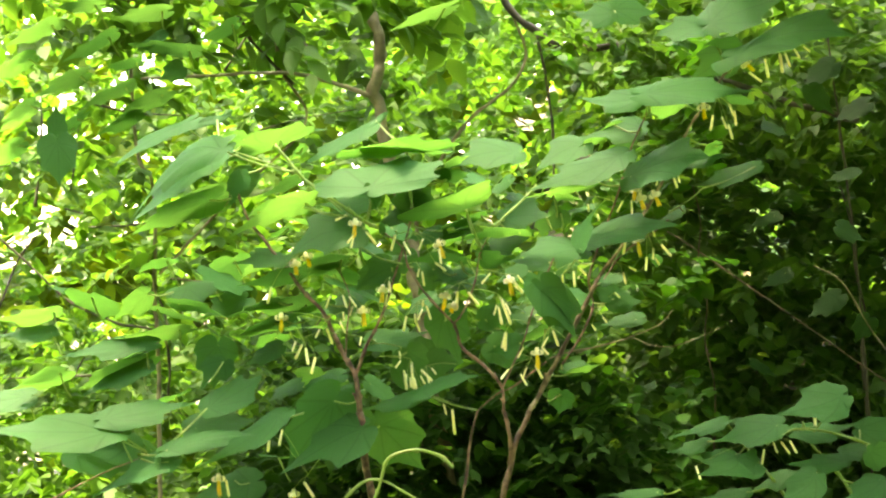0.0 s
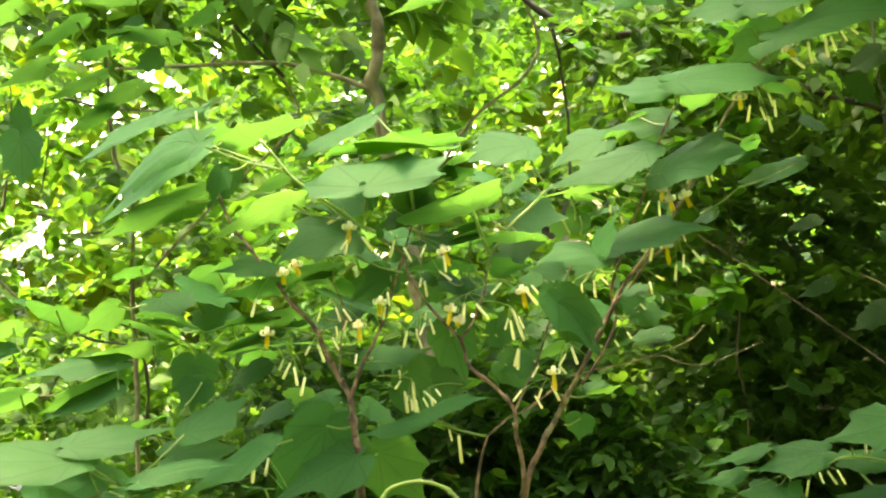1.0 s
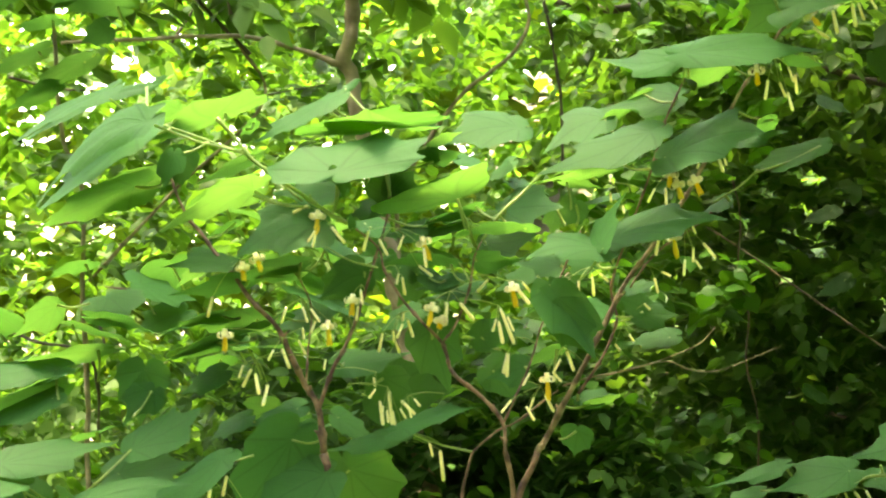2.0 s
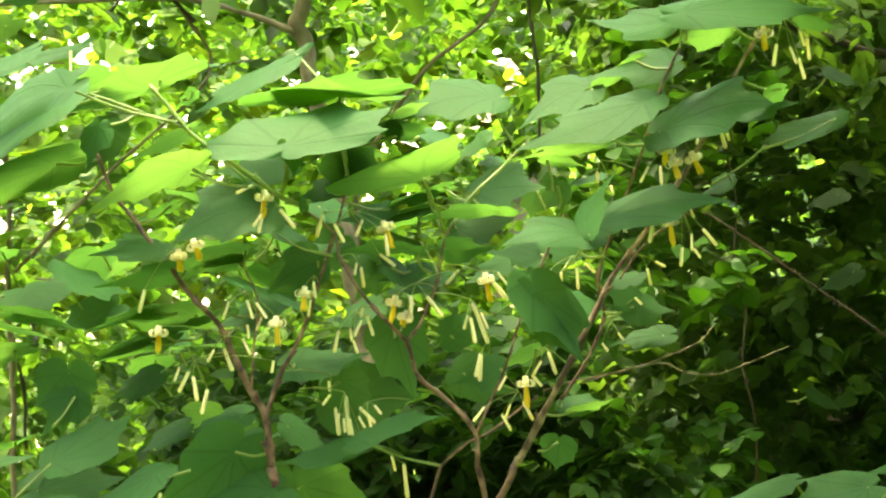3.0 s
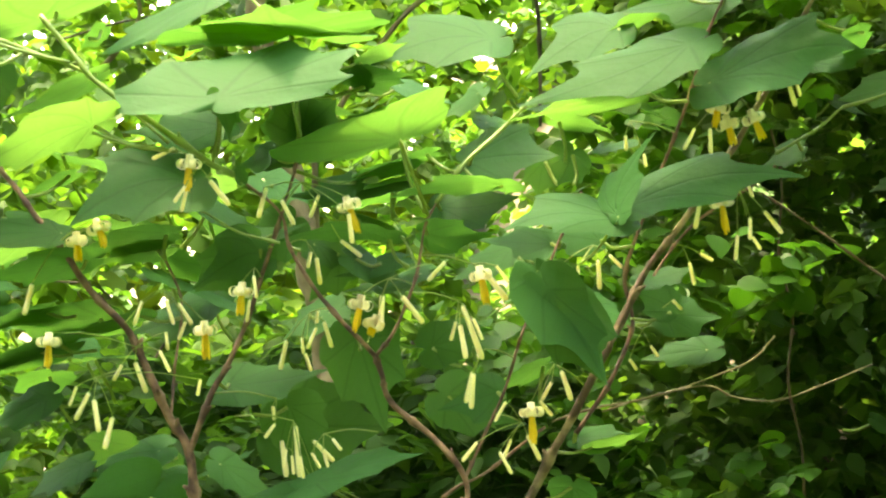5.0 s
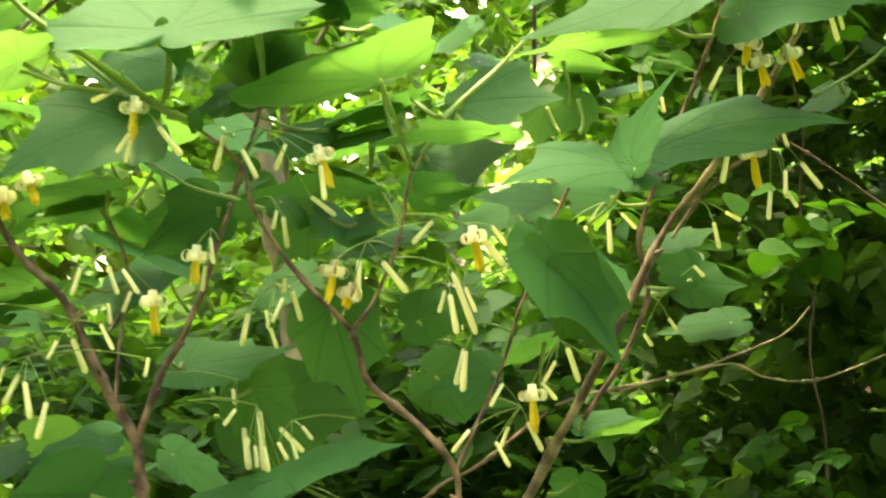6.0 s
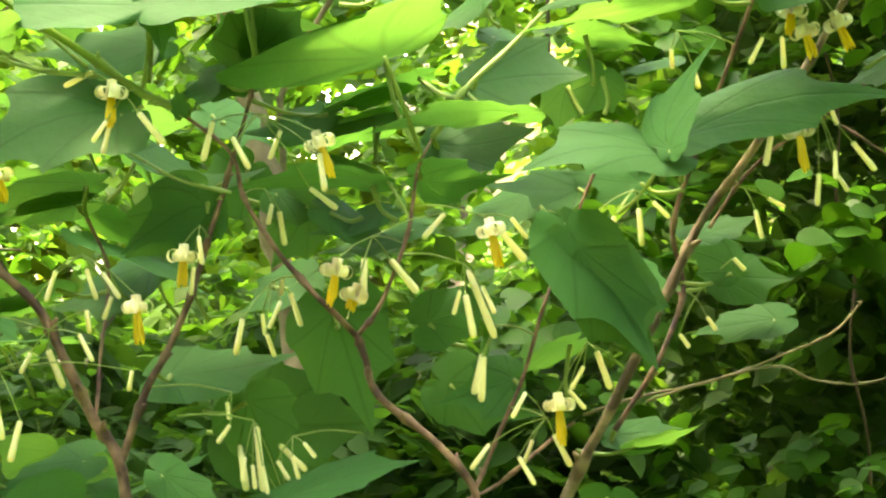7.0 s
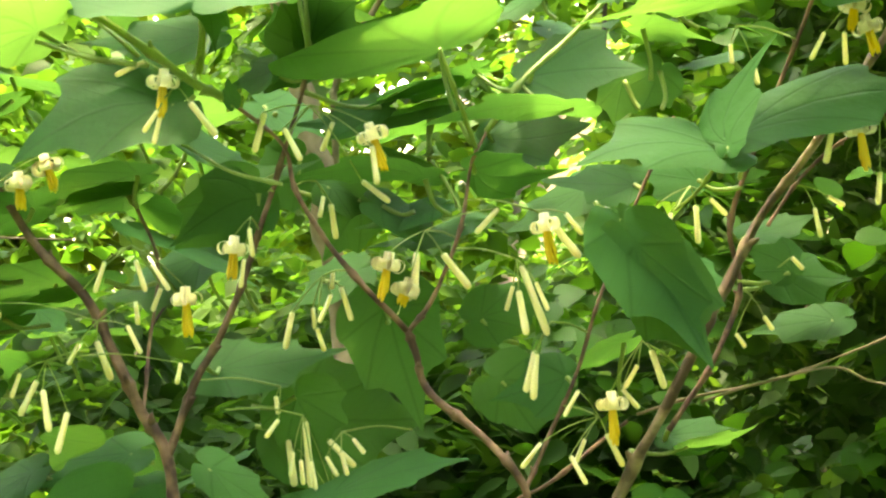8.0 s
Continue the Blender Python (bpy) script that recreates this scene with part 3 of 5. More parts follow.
blade(shrub, (-0.280, 0.040, 1.441), (-0.401, 0.036, 1.420), (-0.333, 0.020, 1.445), (-0.345, 0.063, 1.412), (-0.291, 0.035, 1.430))
blade(shrub, (-0.015, 0.070, 1.520), (-0.088, 0.075, 1.507), (-0.052, 0.086, 1.525), (-0.053, 0.049, 1.494), (-0.077, 0.051, 1.531))
blade(shrub, (0.055, 0.061, 1.548), (-0.039, 0.058, 1.515), (0.015, 0.050, 1.541), (0.010, 0.071, 1.524), (0.085, 0.000, 1.527))
blade(shrub, (-0.099, 0.054, 1.546), (-0.142, 0.066, 1.531), (-0.113, 0.073, 1.556), (-0.117, 0.046, 1.527), (-0.076, 0.054, 1.540))
blade(shrub, (0.182, 0.081, 1.461), (0.108, 0.080, 1.464), (0.146, 0.101, 1.478), (0.144, 0.058, 1.445), (0.188, 0.050, 1.462))
blade(shrub, (0.231, 0.079, 1.465), (0.170, 0.082, 1.474), (0.208, 0.096, 1.487), (0.196, 0.063, 1.449), (0.265, 0.065, 1.458))
blade(shrub, (0.427, 0.040, 1.557), (0.378, 0.041, 1.532), (0.405, 0.055, 1.557), (0.409, 0.024, 1.534), (0.420, 0.020, 1.562))
blade(shrub, (0.500, 0.071, 1.677), (0.450, 0.067, 1.651), (0.472, 0.055, 1.674), (0.485, 0.088, 1.654), (0.435, 0.050, 1.692))
blade(shrub, (0.447, 0.081, 1.646), (0.521, 0.078, 1.659), (0.494, 0.098, 1.671), (0.486, 0.063, 1.640), (0.418, 0.050, 1.657))
blade(shrub, (0.305, 0.075, 1.392), (0.263, 0.083, 1.413), (0.301, 0.091, 1.420), (0.274, 0.071, 1.392), (0.262, 0.070, 1.385))
blade(shrub, (0.210, 0.100, 1.261), (0.272, 0.099, 1.265), (0.249, 0.117, 1.276), (0.245, 0.084, 1.253), (0.204, 0.040, 1.271))
blade(shrub, (0.126, 0.048, 1.312), (0.066, 0.053, 1.293), (0.096, 0.061, 1.324), (0.102, 0.037, 1.280), (0.131, 0.030, 1.310))
blade(shrub, (-0.407, -0.122, 1.659), (-0.578, -0.111, 1.527), (-0.508, -0.060, 1.645), (-0.512, -0.107, 1.587), (-0.282, -0.080, 1.621))
blade(shrub, (-0.441, 0.112, 1.733), (-0.642, 0.111, 1.641), (-0.562, 0.141, 1.705), (-0.566, 0.116, 1.680), (-0.420, 0.000, 1.672))
blade(shrub, (-0.418, 0.104, 1.590), (-0.609, 0.097, 1.519), (-0.503, 0.058, 1.588), (-0.530, 0.101, 1.548), (-0.399, 0.060, 1.595))
blade(shrub, (-0.385, -0.015, 1.623), (-0.400, -0.024, 1.563), (-0.412, -0.006, 1.595), (-0.368, -0.036, 1.594), (-0.334, 0.000, 1.642))
blade(shrub, (0.521, -0.016, 1.835), (0.741, -0.050, 1.869), (0.703, 0.029, 1.925), (0.623, -0.043, 1.841), (0.510, 0.000, 1.805))
blade(shrub, (0.356, -0.021, 1.766), (0.564, -0.022, 1.774), (0.483, 0.014, 1.800), (0.478, -0.051, 1.747), (0.365, 0.000, 1.733))
blade(shrub, (0.508, 0.020, 1.763), (0.575, 0.019, 1.753), (0.542, 0.009, 1.764), (0.546, 0.033, 1.749), (0.489, 0.050, 1.781))
blade(shrub, (0.359, 0.023, 1.768), (0.236, 0.030, 1.765), (0.296, 0.041, 1.779), (0.283, -0.014, 1.732), (0.358, 0.020, 1.726))
blade(shrub, (0.477, 0.043, 1.896), (0.381, 0.049, 1.880), (0.421, 0.083, 1.918), (0.410, 0.026, 1.867), (0.514, 0.050, 1.819))
blade(shrub, (0.483, 0.041, 1.902), (0.626, 0.057, 1.956), (0.546, 0.098, 1.970), (0.576, 0.004, 1.897), (0.514, 0.050, 1.819))
blade(shrub, (0.539, 0.039, 1.853), (0.459, 0.038, 1.858), (0.495, 0.002, 1.878), (0.495, 0.041, 1.854), (0.514, 0.050, 1.819))
blade(shrub, (0.521, 0.063, 1.850), (0.442, 0.057, 1.795), (0.459, 0.068, 1.848), (0.512, 0.052, 1.800), (0.514, 0.050, 1.819))
blade(shrub, (0.427, 0.042, 1.760), (0.345, 0.031, 1.740), (0.388, 0.018, 1.764), (0.387, 0.069, 1.726), (0.463, 0.050, 1.740))
blade(shrub, (0.354, 0.059, 1.711), (0.251, 0.061, 1.694), (0.299, 0.092, 1.728), (0.300, 0.029, 1.677), (0.350, 0.020, 1.708))
blade(shrub, (0.311, 0.120, 1.936), (0.236, 0.124, 1.931), (0.272, 0.137, 1.955), (0.269, 0.100, 1.902), (0.321, 0.099, 1.892))
blade(shrub, (0.309, 0.095, 1.935), (0.389, 0.103, 1.930), (0.351, 0.118, 1.966), (0.353, 0.084, 1.906), (0.320, 0.079, 1.889))
blade(shrub, (-0.618, -0.060, 1.156), (-0.860, -0.056, 1.159), (-0.751, -0.016, 1.187), (-0.743, -0.108, 1.125), (-0.552, -0.040, 1.118))
blade(shrub, (-0.629, -0.038, 1.177), (-0.465, -0.039, 1.208), (-0.535, -0.011, 1.215), (-0.522, -0.072, 1.173), (-0.555, -0.020, 1.117))
blade(shrub, (-0.609, -0.035, 1.171), (-0.607, -0.046, 1.126), (-0.634, -0.041, 1.151), (-0.581, -0.039, 1.149), (-0.579, -0.037, 1.099))
blade(shrub, (-0.446, 0.001, 1.195), (-0.349, 0.003, 1.251), (-0.390, 0.033, 1.254), (-0.358, -0.037, 1.211), (-0.532, -0.048, 1.115))
blade(shrub, (-0.507, -0.084, 1.124), (-0.345, -0.087, 1.151), (-0.412, -0.053, 1.163), (-0.402, -0.097, 1.134), (-0.559, -0.060, 1.115))
blade(shrub, (-0.315, -0.030, 1.182), (-0.465, -0.040, 1.085), (-0.411, -0.020, 1.135), (-0.355, -0.070, 1.125), (-0.269, -0.011, 1.186))
blade(shrub, (-0.505, -0.085, 1.103), (-0.657, -0.081, 1.037), (-0.576, -0.050, 1.099), (-0.558, -0.103, 1.065), (-0.559, -0.060, 1.107))
blade(shrub, (-0.525, -0.086, 1.099), (-0.480, -0.076, 1.086), (-0.508, -0.064, 1.108), (-0.499, -0.094, 1.082), (-0.532, -0.048, 1.115))
blade(shrub, (-0.561, 0.026, 1.404), (-0.625, 0.031, 1.358), (-0.606, 0.009, 1.394), (-0.581, 0.054, 1.362), (-0.512, 0.027, 1.407))
blade(shrub, (-0.421, 0.033, 1.279), (-0.463, 0.027, 1.227), (-0.469, 0.036, 1.268), (-0.415, 0.025, 1.243), (-0.447, 0.014, 1.240))
blade(shrub, (-0.564, 0.047, 1.310), (-0.748, 0.049, 1.281), (-0.654, 0.080, 1.320), (-0.644, 0.024, 1.280), (-0.557, 0.025, 1.266))
blade(shrub, (-0.568, 0.038, 1.269), (-0.688, 0.037, 1.212), (-0.642, 0.071, 1.262), (-0.612, 0.014, 1.228), (-0.558, 0.014, 1.226))
blade(shrub, (-0.745, 0.060, 1.334), (-0.861, 0.061, 1.325), (-0.802, 0.080, 1.344), (-0.794, 0.040, 1.315), (-0.723, 0.045, 1.291))
blade(shrub, (-0.739, 0.057, 1.371), (-0.860, 0.056, 1.357), (-0.795, 0.044, 1.374), (-0.803, 0.083, 1.344), (-0.720, 0.043, 1.327))
blade(shrub, (-0.166, 0.020, 1.154), (-0.311, 0.013, 1.074), (-0.262, 0.070, 1.156), (-0.205, -0.026, 1.090), (-0.166, 0.033, 1.160))
blade(shrub, (-0.321, 0.098, 1.698), (-0.224, 0.096, 1.712), (-0.268, 0.113, 1.719), (-0.276, 0.093, 1.701), (-0.316, -0.001, 1.669))
blade(shrub, (-0.388, 0.089, 1.692), (-0.479, 0.081, 1.667), (-0.424, 0.057, 1.701), (-0.438, 0.093, 1.673), (-0.400, 0.000, 1.665))
leaf(shrub, (-0.440, -0.007, 1.653), (-0.576, -0.050, 1.542), 0.129, (-0.62, -0.33, 0.75), (-0.389, 0.000, 1.661))
leaf(shrub, (-0.495, 0.034, 1.717), (-0.620, 0.000, 1.643), 0.110, (-0.45, -0.32, 0.8), (-0.427, 0.000, 1.674))
leaf(shrub, (-0.447, 0.026, 1.577), (-0.589, 0.000, 1.516), 0.136, (-0.35, 0.28, 1), (-0.394, 0.060, 1.586))
leaf(shrub, (-0.384, 0.080, 1.627), (-0.416, 0.080, 1.568), 0.063, (0, -0.8, 0.5), (-0.402, 0.060, 1.603))
leaf(shrub, (-0.164, 0.076, 1.708), (-0.278, 0.050, 1.643), 0.067, (-0.35, -0.4, 0.9), (-0.123, 0.113, 1.680))
leaf(shrub, (-0.084, 0.090, 1.673), (-0.103, -0.030, 1.686), 0.203, (0.03, 0.32, 1), (-0.082, 0.096, 1.669))
leaf(shrub, (0.169, -0.050, 1.413), (0.222, -0.060, 1.325), 0.074, (0.3, -0.92, 0.2), (0.161, 0.041, 1.399))
leaf(shrub, (-0.073, 0.070, 1.564), (-0.063, 0.080, 1.614), 0.076, (0, 0.9, 0.35), (-0.072, 0.061, 1.564))
leaf(shrub, (-0.013, 0.070, 1.365), (0.016, 0.060, 1.272), 0.097, (0, -0.85, -0.55), (-0.011, 0.055, 1.353))
leaf(shrub, (-0.143, 0.089, 1.316), (-0.040, 0.080, 1.331), 0.086, (0, -0.5, 0.8), (-0.149, 0.030, 1.320))
leaf(shrub, (-0.082, 0.089, 1.294), (-0.059, 0.080, 1.241), 0.071, (0, -0.85, -0.55), (-0.118, 0.092, 1.286))
leaf(shrub, (-0.120, 0.070, 1.454), (-0.179, 0.070, 1.407), 0.067, (-0.2, -0.93, -0.1), (-0.099, 0.047, 1.455))
leaf(shrub, (-0.332, 0.080, 1.391), (-0.420, 0.080, 1.361), 0.061, (0, 0.3, 0.95), (-0.296, 0.083, 1.384))
leaf(shrub, (-0.002, 0.071, 1.532), (0.077, 0.080, 1.549), 0.055, (0, 0.2, 0.95), (-0.045, 0.091, 1.525))
leaf(shrub, (0.021, 0.080, 1.519), (-0.063, 0.080, 1.504), 0.061, (-0.1, -0.3, 0.95), (0.021, 0.073, 1.483))
leaf(shrub, (0.062, 0.103, 1.355), (0.124, 0.120, 1.372), 0.059, (0, -0.8, 0.5), (0.093, 0.102, 1.335))
leaf(shrub, (0.079, 0.120, 1.305), (0.149, 0.120, 1.278), 0.075, (0.1, -0.8, 0.5), (0.107, 0.125, 1.270))
leaf(shrub, (0.177, 0.103, 1.337), (0.130, 0.120, 1.309), 0.056, (-0.2, 0.5, 0.8), (0.177, 0.117, 1.285))
leaf(shrub, (-0.053, 0.026, 1.223), (0.058, 0.000, 1.257), 0.069, (-0.2, -0.45, 0.9), (0.048, 0.020, 1.188))
leaf(shrub, (-0.065, 0.059, 1.210), (-0.173, 0.050, 1.187), 0.073, (0, -0.4, 0.9), (-0.108, 0.077, 1.194))
leaf(shrub, (0.226, 0.080, 1.256), (0.279, 0.080, 1.274), 0.046, (0, 0.4, 0.9), (0.181, 0.104, 1.250))
leaf(shrub, (0.205, 0.080, 1.215), (0.200, 0.080, 1.174), 0.058, (0, -0.93, -0.1), (0.177, 0.074, 1.203))
leaf(shrub, (0.302, 0.120, 1.391), (0.361, 0.120, 1.386), 0.068, (0, -0.8, 0.5), (0.274, 0.115, 1.378))
leaf(shrub, (0.353, 0.140, 1.353), (0.282, 0.140, 1.341), 0.050, (0, -0.6, 0.7), (0.318, 0.142, 1.344))
leaf(shrub, (-0.016, 0.080, 1.486), (0.048, 0.080, 1.463), 0.049, (0, 0.3, 0.95), (0.008, 0.072, 1.470))
leaf(shrub, (-0.056, 0.100, 1.459), (-0.013, 0.100, 1.437), 0.056, (0, -0.6, 0.7), (-0.084, 0.095, 1.455))
leaf(shrub, (-0.166, 0.100, 1.495), (-0.112, 0.100, 1.474), 0.056, (0, -0.4, 0.9), (-0.195, 0.117, 1.454))
leaf(shrub, (-0.232, 0.100, 1.475), (-0.286, 0.100, 1.484), 0.049, (0, 0.3, 0.9), (-0.209, 0.080, 1.448))
leaf(shrub, (0.193, 0.120, 1.589), (0.248, 0.120, 1.578), 0.044, (0, 0.3, 0.9), (0.200, 0.120, 1.546))
leaf(shrub, (0.264, 0.120, 1.565), (0.215, 0.120, 1.552), 0.037, (0, -0.4, 0.9), (0.282, 0.110, 1.544))
leaf(shrub, (0.327, 0.100, 1.533), (0.371, 0.100, 1.522), 0.043, (0, 0.3, 0.9), (0.343, 0.046, 1.531))
leaf(shrub, (0.116, 0.100, 1.585), (0.165, 0.100, 1.569), 0.043, (0, -0.4, 0.9), (0.123, 0.086, 1.570))
leaf(shrub, (-0.079, 0.100, 1.608), (-0.014, 0.100, 1.592), 0.049, (0, 0.4, 0.9), (-0.076, 0.070, 1.614))
leaf(shrub, (-0.248, 0.100, 1.605), (-0.199, 0.100, 1.583), 0.049, (0, 0.4, 0.9), (-0.243, 0.086, 1.589))
leaf(shrub, (-0.340, 0.120, 1.574), (-0.388, 0.120, 1.546), 0.050, (-0.2, 0.3, 0.9), (-0.366, 0.114, 1.556))
leaf(shrub, (0.031, 0.150, 1.626), (0.085, 0.150, 1.608), 0.050, (0, -0.4, 0.9), (-0.007, 0.155, 1.618))
leaf(shrub, (0.217, 0.150, 1.622), (0.174, 0.150, 1.599), 0.044, (0, 0.3, 0.9), (0.243, 0.149, 1.591))
leaf(shrub, (-0.363, 0.100, 1.481), (-0.315, 0.100, 1.460), 0.056, (0, -0.4, 0.9), (-0.341, 0.091, 1.475))
leaf(shrub, (-0.297, 0.140, 1.384), (-0.350, 0.140, 1.367), 0.057, (0, 0.3, 0.9), (-0.283, 0.128, 1.377))
leaf(shrub, (-0.125, -0.006, 1.517), (-0.130, -0.010, 1.538), 0.015, (0.3, -0.8, 0.3), (-0.126, 0.000, 1.517))
leaf(shrub, (-0.377, 0.100, 1.630), (-0.402, 0.100, 1.582), 0.049, (0, -0.6, 0.6), (-0.402, 0.060, 1.603))
leaf(shrub, (-0.282, 0.150, 1.682), (-0.304, 0.150, 1.662), 0.032, (0, 0.4, 0.8), (-0.293, 0.137, 1.671))
leaf(shrub, (-0.303, 0.080, 1.526), (-0.350, 0.080, 1.504), 0.038, (0, 0.3, 0.9), (-0.345, 0.050, 1.501))
leaf(shrub, (-0.211, 0.100, 1.546), (-0.247, 0.100, 1.531), 0.038, (0, -0.4, 0.8), (-0.210, 0.121, 1.492))
leaf(shrub, (-0.121, 0.080, 1.468), (-0.060, 0.080, 1.482), 0.049, (0, -0.4, 0.9), (-0.095, 0.050, 1.467))
leaf(shrub, (-0.214, 0.080, 1.452), (-0.289, 0.080, 1.434), 0.055, (0, 0.3, 0.95), (-0.209, 0.080, 1.448))
leaf(shrub, (-0.341, 0.080, 1.353), (-0.404, 0.080, 1.324), 0.055, (0, 0.35, 0.9), (-0.300, 0.091, 1.345))
leaf(shrub, (-0.327, 0.100, 1.301), (-0.387, 0.100, 1.268), 0.056, (0, -0.5, 0.8), (-0.289, 0.107, 1.294))
leaf(shrub, (-0.215, 0.100, 1.248), (-0.295, 0.100, 1.220), 0.080, (0, -0.4, 0.9), (-0.195, 0.090, 1.242))
leaf(shrub, (-0.291, 0.100, 1.234), (-0.349, 0.100, 1.201), 0.068, (0, -0.4, 0.9), (-0.253, 0.107, 1.227))
leaf(shrub, (-0.198, 0.100, 1.217), (-0.258, 0.100, 1.184), 0.068, (0, -0.4, 0.9), (-0.184, 0.088, 1.211))
leaf(shrub, (-0.152, 0.120, 1.234), (-0.095, 0.120, 1.201), 0.068, (0, -0.5, 0.8), (-0.163, 0.106, 1.223))
leaf(shrub, (-0.031, 0.100, 1.449), (-0.063, 0.100, 1.400), 0.056, (0, -0.9, 0.1), (-0.066, 0.103, 1.442))
leaf(shrub, (0.026, 0.080, 1.443), (-0.039, 0.080, 1.424), 0.055, (0, -0.4, 0.9), (0.033, 0.066, 1.438))
leaf(shrub, (0.281, 0.120, 1.422), (0.335, 0.120, 1.440), 0.039, (0, -0.5, 0.8), (0.257, 0.070, 1.421))
leaf(shrub, (0.108, 0.100, 1.616), (0.064, 0.100, 1.586), 0.043, (-0.2, -0.4, 0.8), (0.122, 0.090, 1.591))
leaf(shrub, (0.207, 0.120, 1.555), (0.191, 0.120, 1.521), 0.050, (0, -0.95, -0.1), (0.208, 0.112, 1.522))
leaf(shrub, (0.180, 0.140, 1.549), (0.173, 0.140, 1.511), 0.044, (0, -0.95, -0.1), (0.193, 0.130, 1.523))
leaf(shrub, (-0.086, 0.200, 1.484), (-0.124, 0.200, 1.439), 0.071, (-0.1, -0.8, 0.4), (-0.087, 0.185, 1.474))
leaf(shrub, (-0.117, 0.200, 1.531), (-0.067, 0.200, 1.504), 0.071, (0, -0.5, 0.8), (-0.105, 0.187, 1.523))
leaf(shrub, (0.233, 0.200, 1.400), (0.283, 0.200, 1.378), 0.071, (0, -0.6, 0.7), (0.242, 0.186, 1.390))
leaf(shrub, (-0.078, 0.069, 1.555), (-0.131, 0.060, 1.537), 0.058, (-0.1, -0.55, 0.8), (-0.071, 0.060, 1.555))
leaf(shrub, (-0.017, 0.080, 1.444), (0.042, 0.080, 1.418), 0.063, (0.1, -0.5, 0.85), (0.010, 0.074, 1.439))
leaf(shrub, (-0.233, 0.080, 1.385), (-0.302, 0.080, 1.365), 0.067, (-0.1, 0.3, 0.95), (-0.191, 0.074, 1.383))
leaf(shrub, (0.051, 0.100, 1.430), (-0.027, 0.100, 1.411), 0.068, (-0.1, -0.35, 0.92), (0.048, 0.085, 1.421))
leaf(shrub, (0.026, 0.100, 1.516), (-0.044, 0.100, 1.496), 0.064, (-0.1, 0.3, 0.95), (0.024, 0.090, 1.486))
leaf(shrub, (0.147, 0.120, 1.459), (0.083, 0.120, 1.424), 0.069, (-0.1, -0.5, 0.85), (0.166, 0.110, 1.441))
leaf(shrub, (-0.037, 0.140, 1.392), (-0.093, 0.140, 1.361), 0.074, (-0.2, -0.5, 0.8), (-0.064, 0.134, 1.384))
leaf(shrub, (-0.435, 0.050, 1.307), (-0.441, 0.050, 1.224), 0.084, (0, -0.85, -0.55), (-0.404, 0.076, 1.320))
leaf(shrub, (-0.508, 0.080, 1.338), (-0.654, 0.080, 1.320), 0.095, (0, 0.3, 0.95), (-0.510, 0.087, 1.289))
leaf(shrub, (-0.512, 0.080, 1.385), (-0.421, 0.080, 1.362), 0.085, (0, 0.3, 0.95), (-0.482, 0.105, 1.399))
leaf(shrub, (-0.576, 0.060, 1.280), (-0.703, 0.060, 1.226), 0.095, (0, 0.4, 0.9), (-0.570, 0.067, 1.232))
leaf(shrub, (-0.728, 0.060, 1.258), (-0.819, 0.060, 1.227), 0.084, (0, 0.3, 0.9), (-0.709, 0.072, 1.211))
leaf(shrub, (-0.219, 0.059, 1.204), (-0.308, 0.050, 1.074), 0.110, (-0.2, -0.93, -0.1), (-0.172, 0.030, 1.205))
leaf(shrub, (-0.181, 0.100, 1.179), (-0.254, 0.100, 1.107), 0.117, (-0.2, -0.93, -0.1), (-0.174, 0.086, 1.174))
leaf(shrub, (-0.312, 0.080, 1.355), (-0.421, 0.080, 1.320), 0.106, (0, 0.35, 0.9), (-0.275, 0.085, 1.350))
leaf(shrub, (-0.273, 0.100, 1.382), (-0.392, 0.100, 1.377), 0.096, (0, 0.35, 0.9), (-0.265, 0.086, 1.378))
leaf(shrub, (-0.088, 0.120, 1.275), (0.022, 0.120, 1.275), 0.117, (0, -0.8, 0.5), (-0.117, 0.116, 1.268))
leaf(shrub, (-0.135, 0.120, 1.155), (-0.053, 0.120, 1.073), 0.128, (0, -0.93, -0.1), (-0.147, 0.119, 1.156))
leaf(shrub, (-0.476, 0.080, 1.154), (-0.358, 0.080, 1.172), 0.106, (0, -0.5, 0.8), (-0.490, 0.069, 1.133))
leaf(shrub, (-0.695, 0.063, 1.106), (-0.580, 0.080, 1.078), 0.116, (0, -0.5, 0.8), (-0.687, 0.054, 1.074))
leaf(shrub, (-0.608, 0.080, 1.115), (-0.717, 0.080, 1.152), 0.095, (0, -0.6, 0.8), (-0.611, 0.066, 1.094))
leaf(shrub, (-0.795, 0.080, 1.212), (-0.886, 0.080, 1.194), 0.095, (0, -0.6, 0.8), (-0.780, 0.089, 1.166))
leaf(shrub, (-0.373, 0.050, 1.053), (-0.481, 0.050, 1.022), 0.105, (0, -0.6, 0.8), (-0.403, 0.059, 1.057))

# inner leaves
rng = random.Random(21)


def inner_leaves(n, lo, hi):
    for k in range(n):
        hub = Vector([rng.uniform(a, b) for a, b in zip(lo, hi)])
        a = rng.uniform(0, 2 * math.pi)
        size = rng.uniform(0.07, 0.12)
        tip = hub + Vector((math.cos(a) * size, math.sin(a) * size * 0.7, rng.uniform(-0.06, 0.01)))
        leaf(shrub, hub, tip, size * rng.uniform(0.8, 1.1), (rng.uniform(-0.3, 0.3), rng.uniform(-0.6, 0.4), 0.9), hub + Vector((0.02, 0.03, -0.05)))


inner_leaves(21, (-0.80, 0.10, 1.00), (-0.15, 0.42, 1.46))
inner_leaves(9, (-0.55, 0.12, 1.40), (-0.10, 0.35, 1.62))


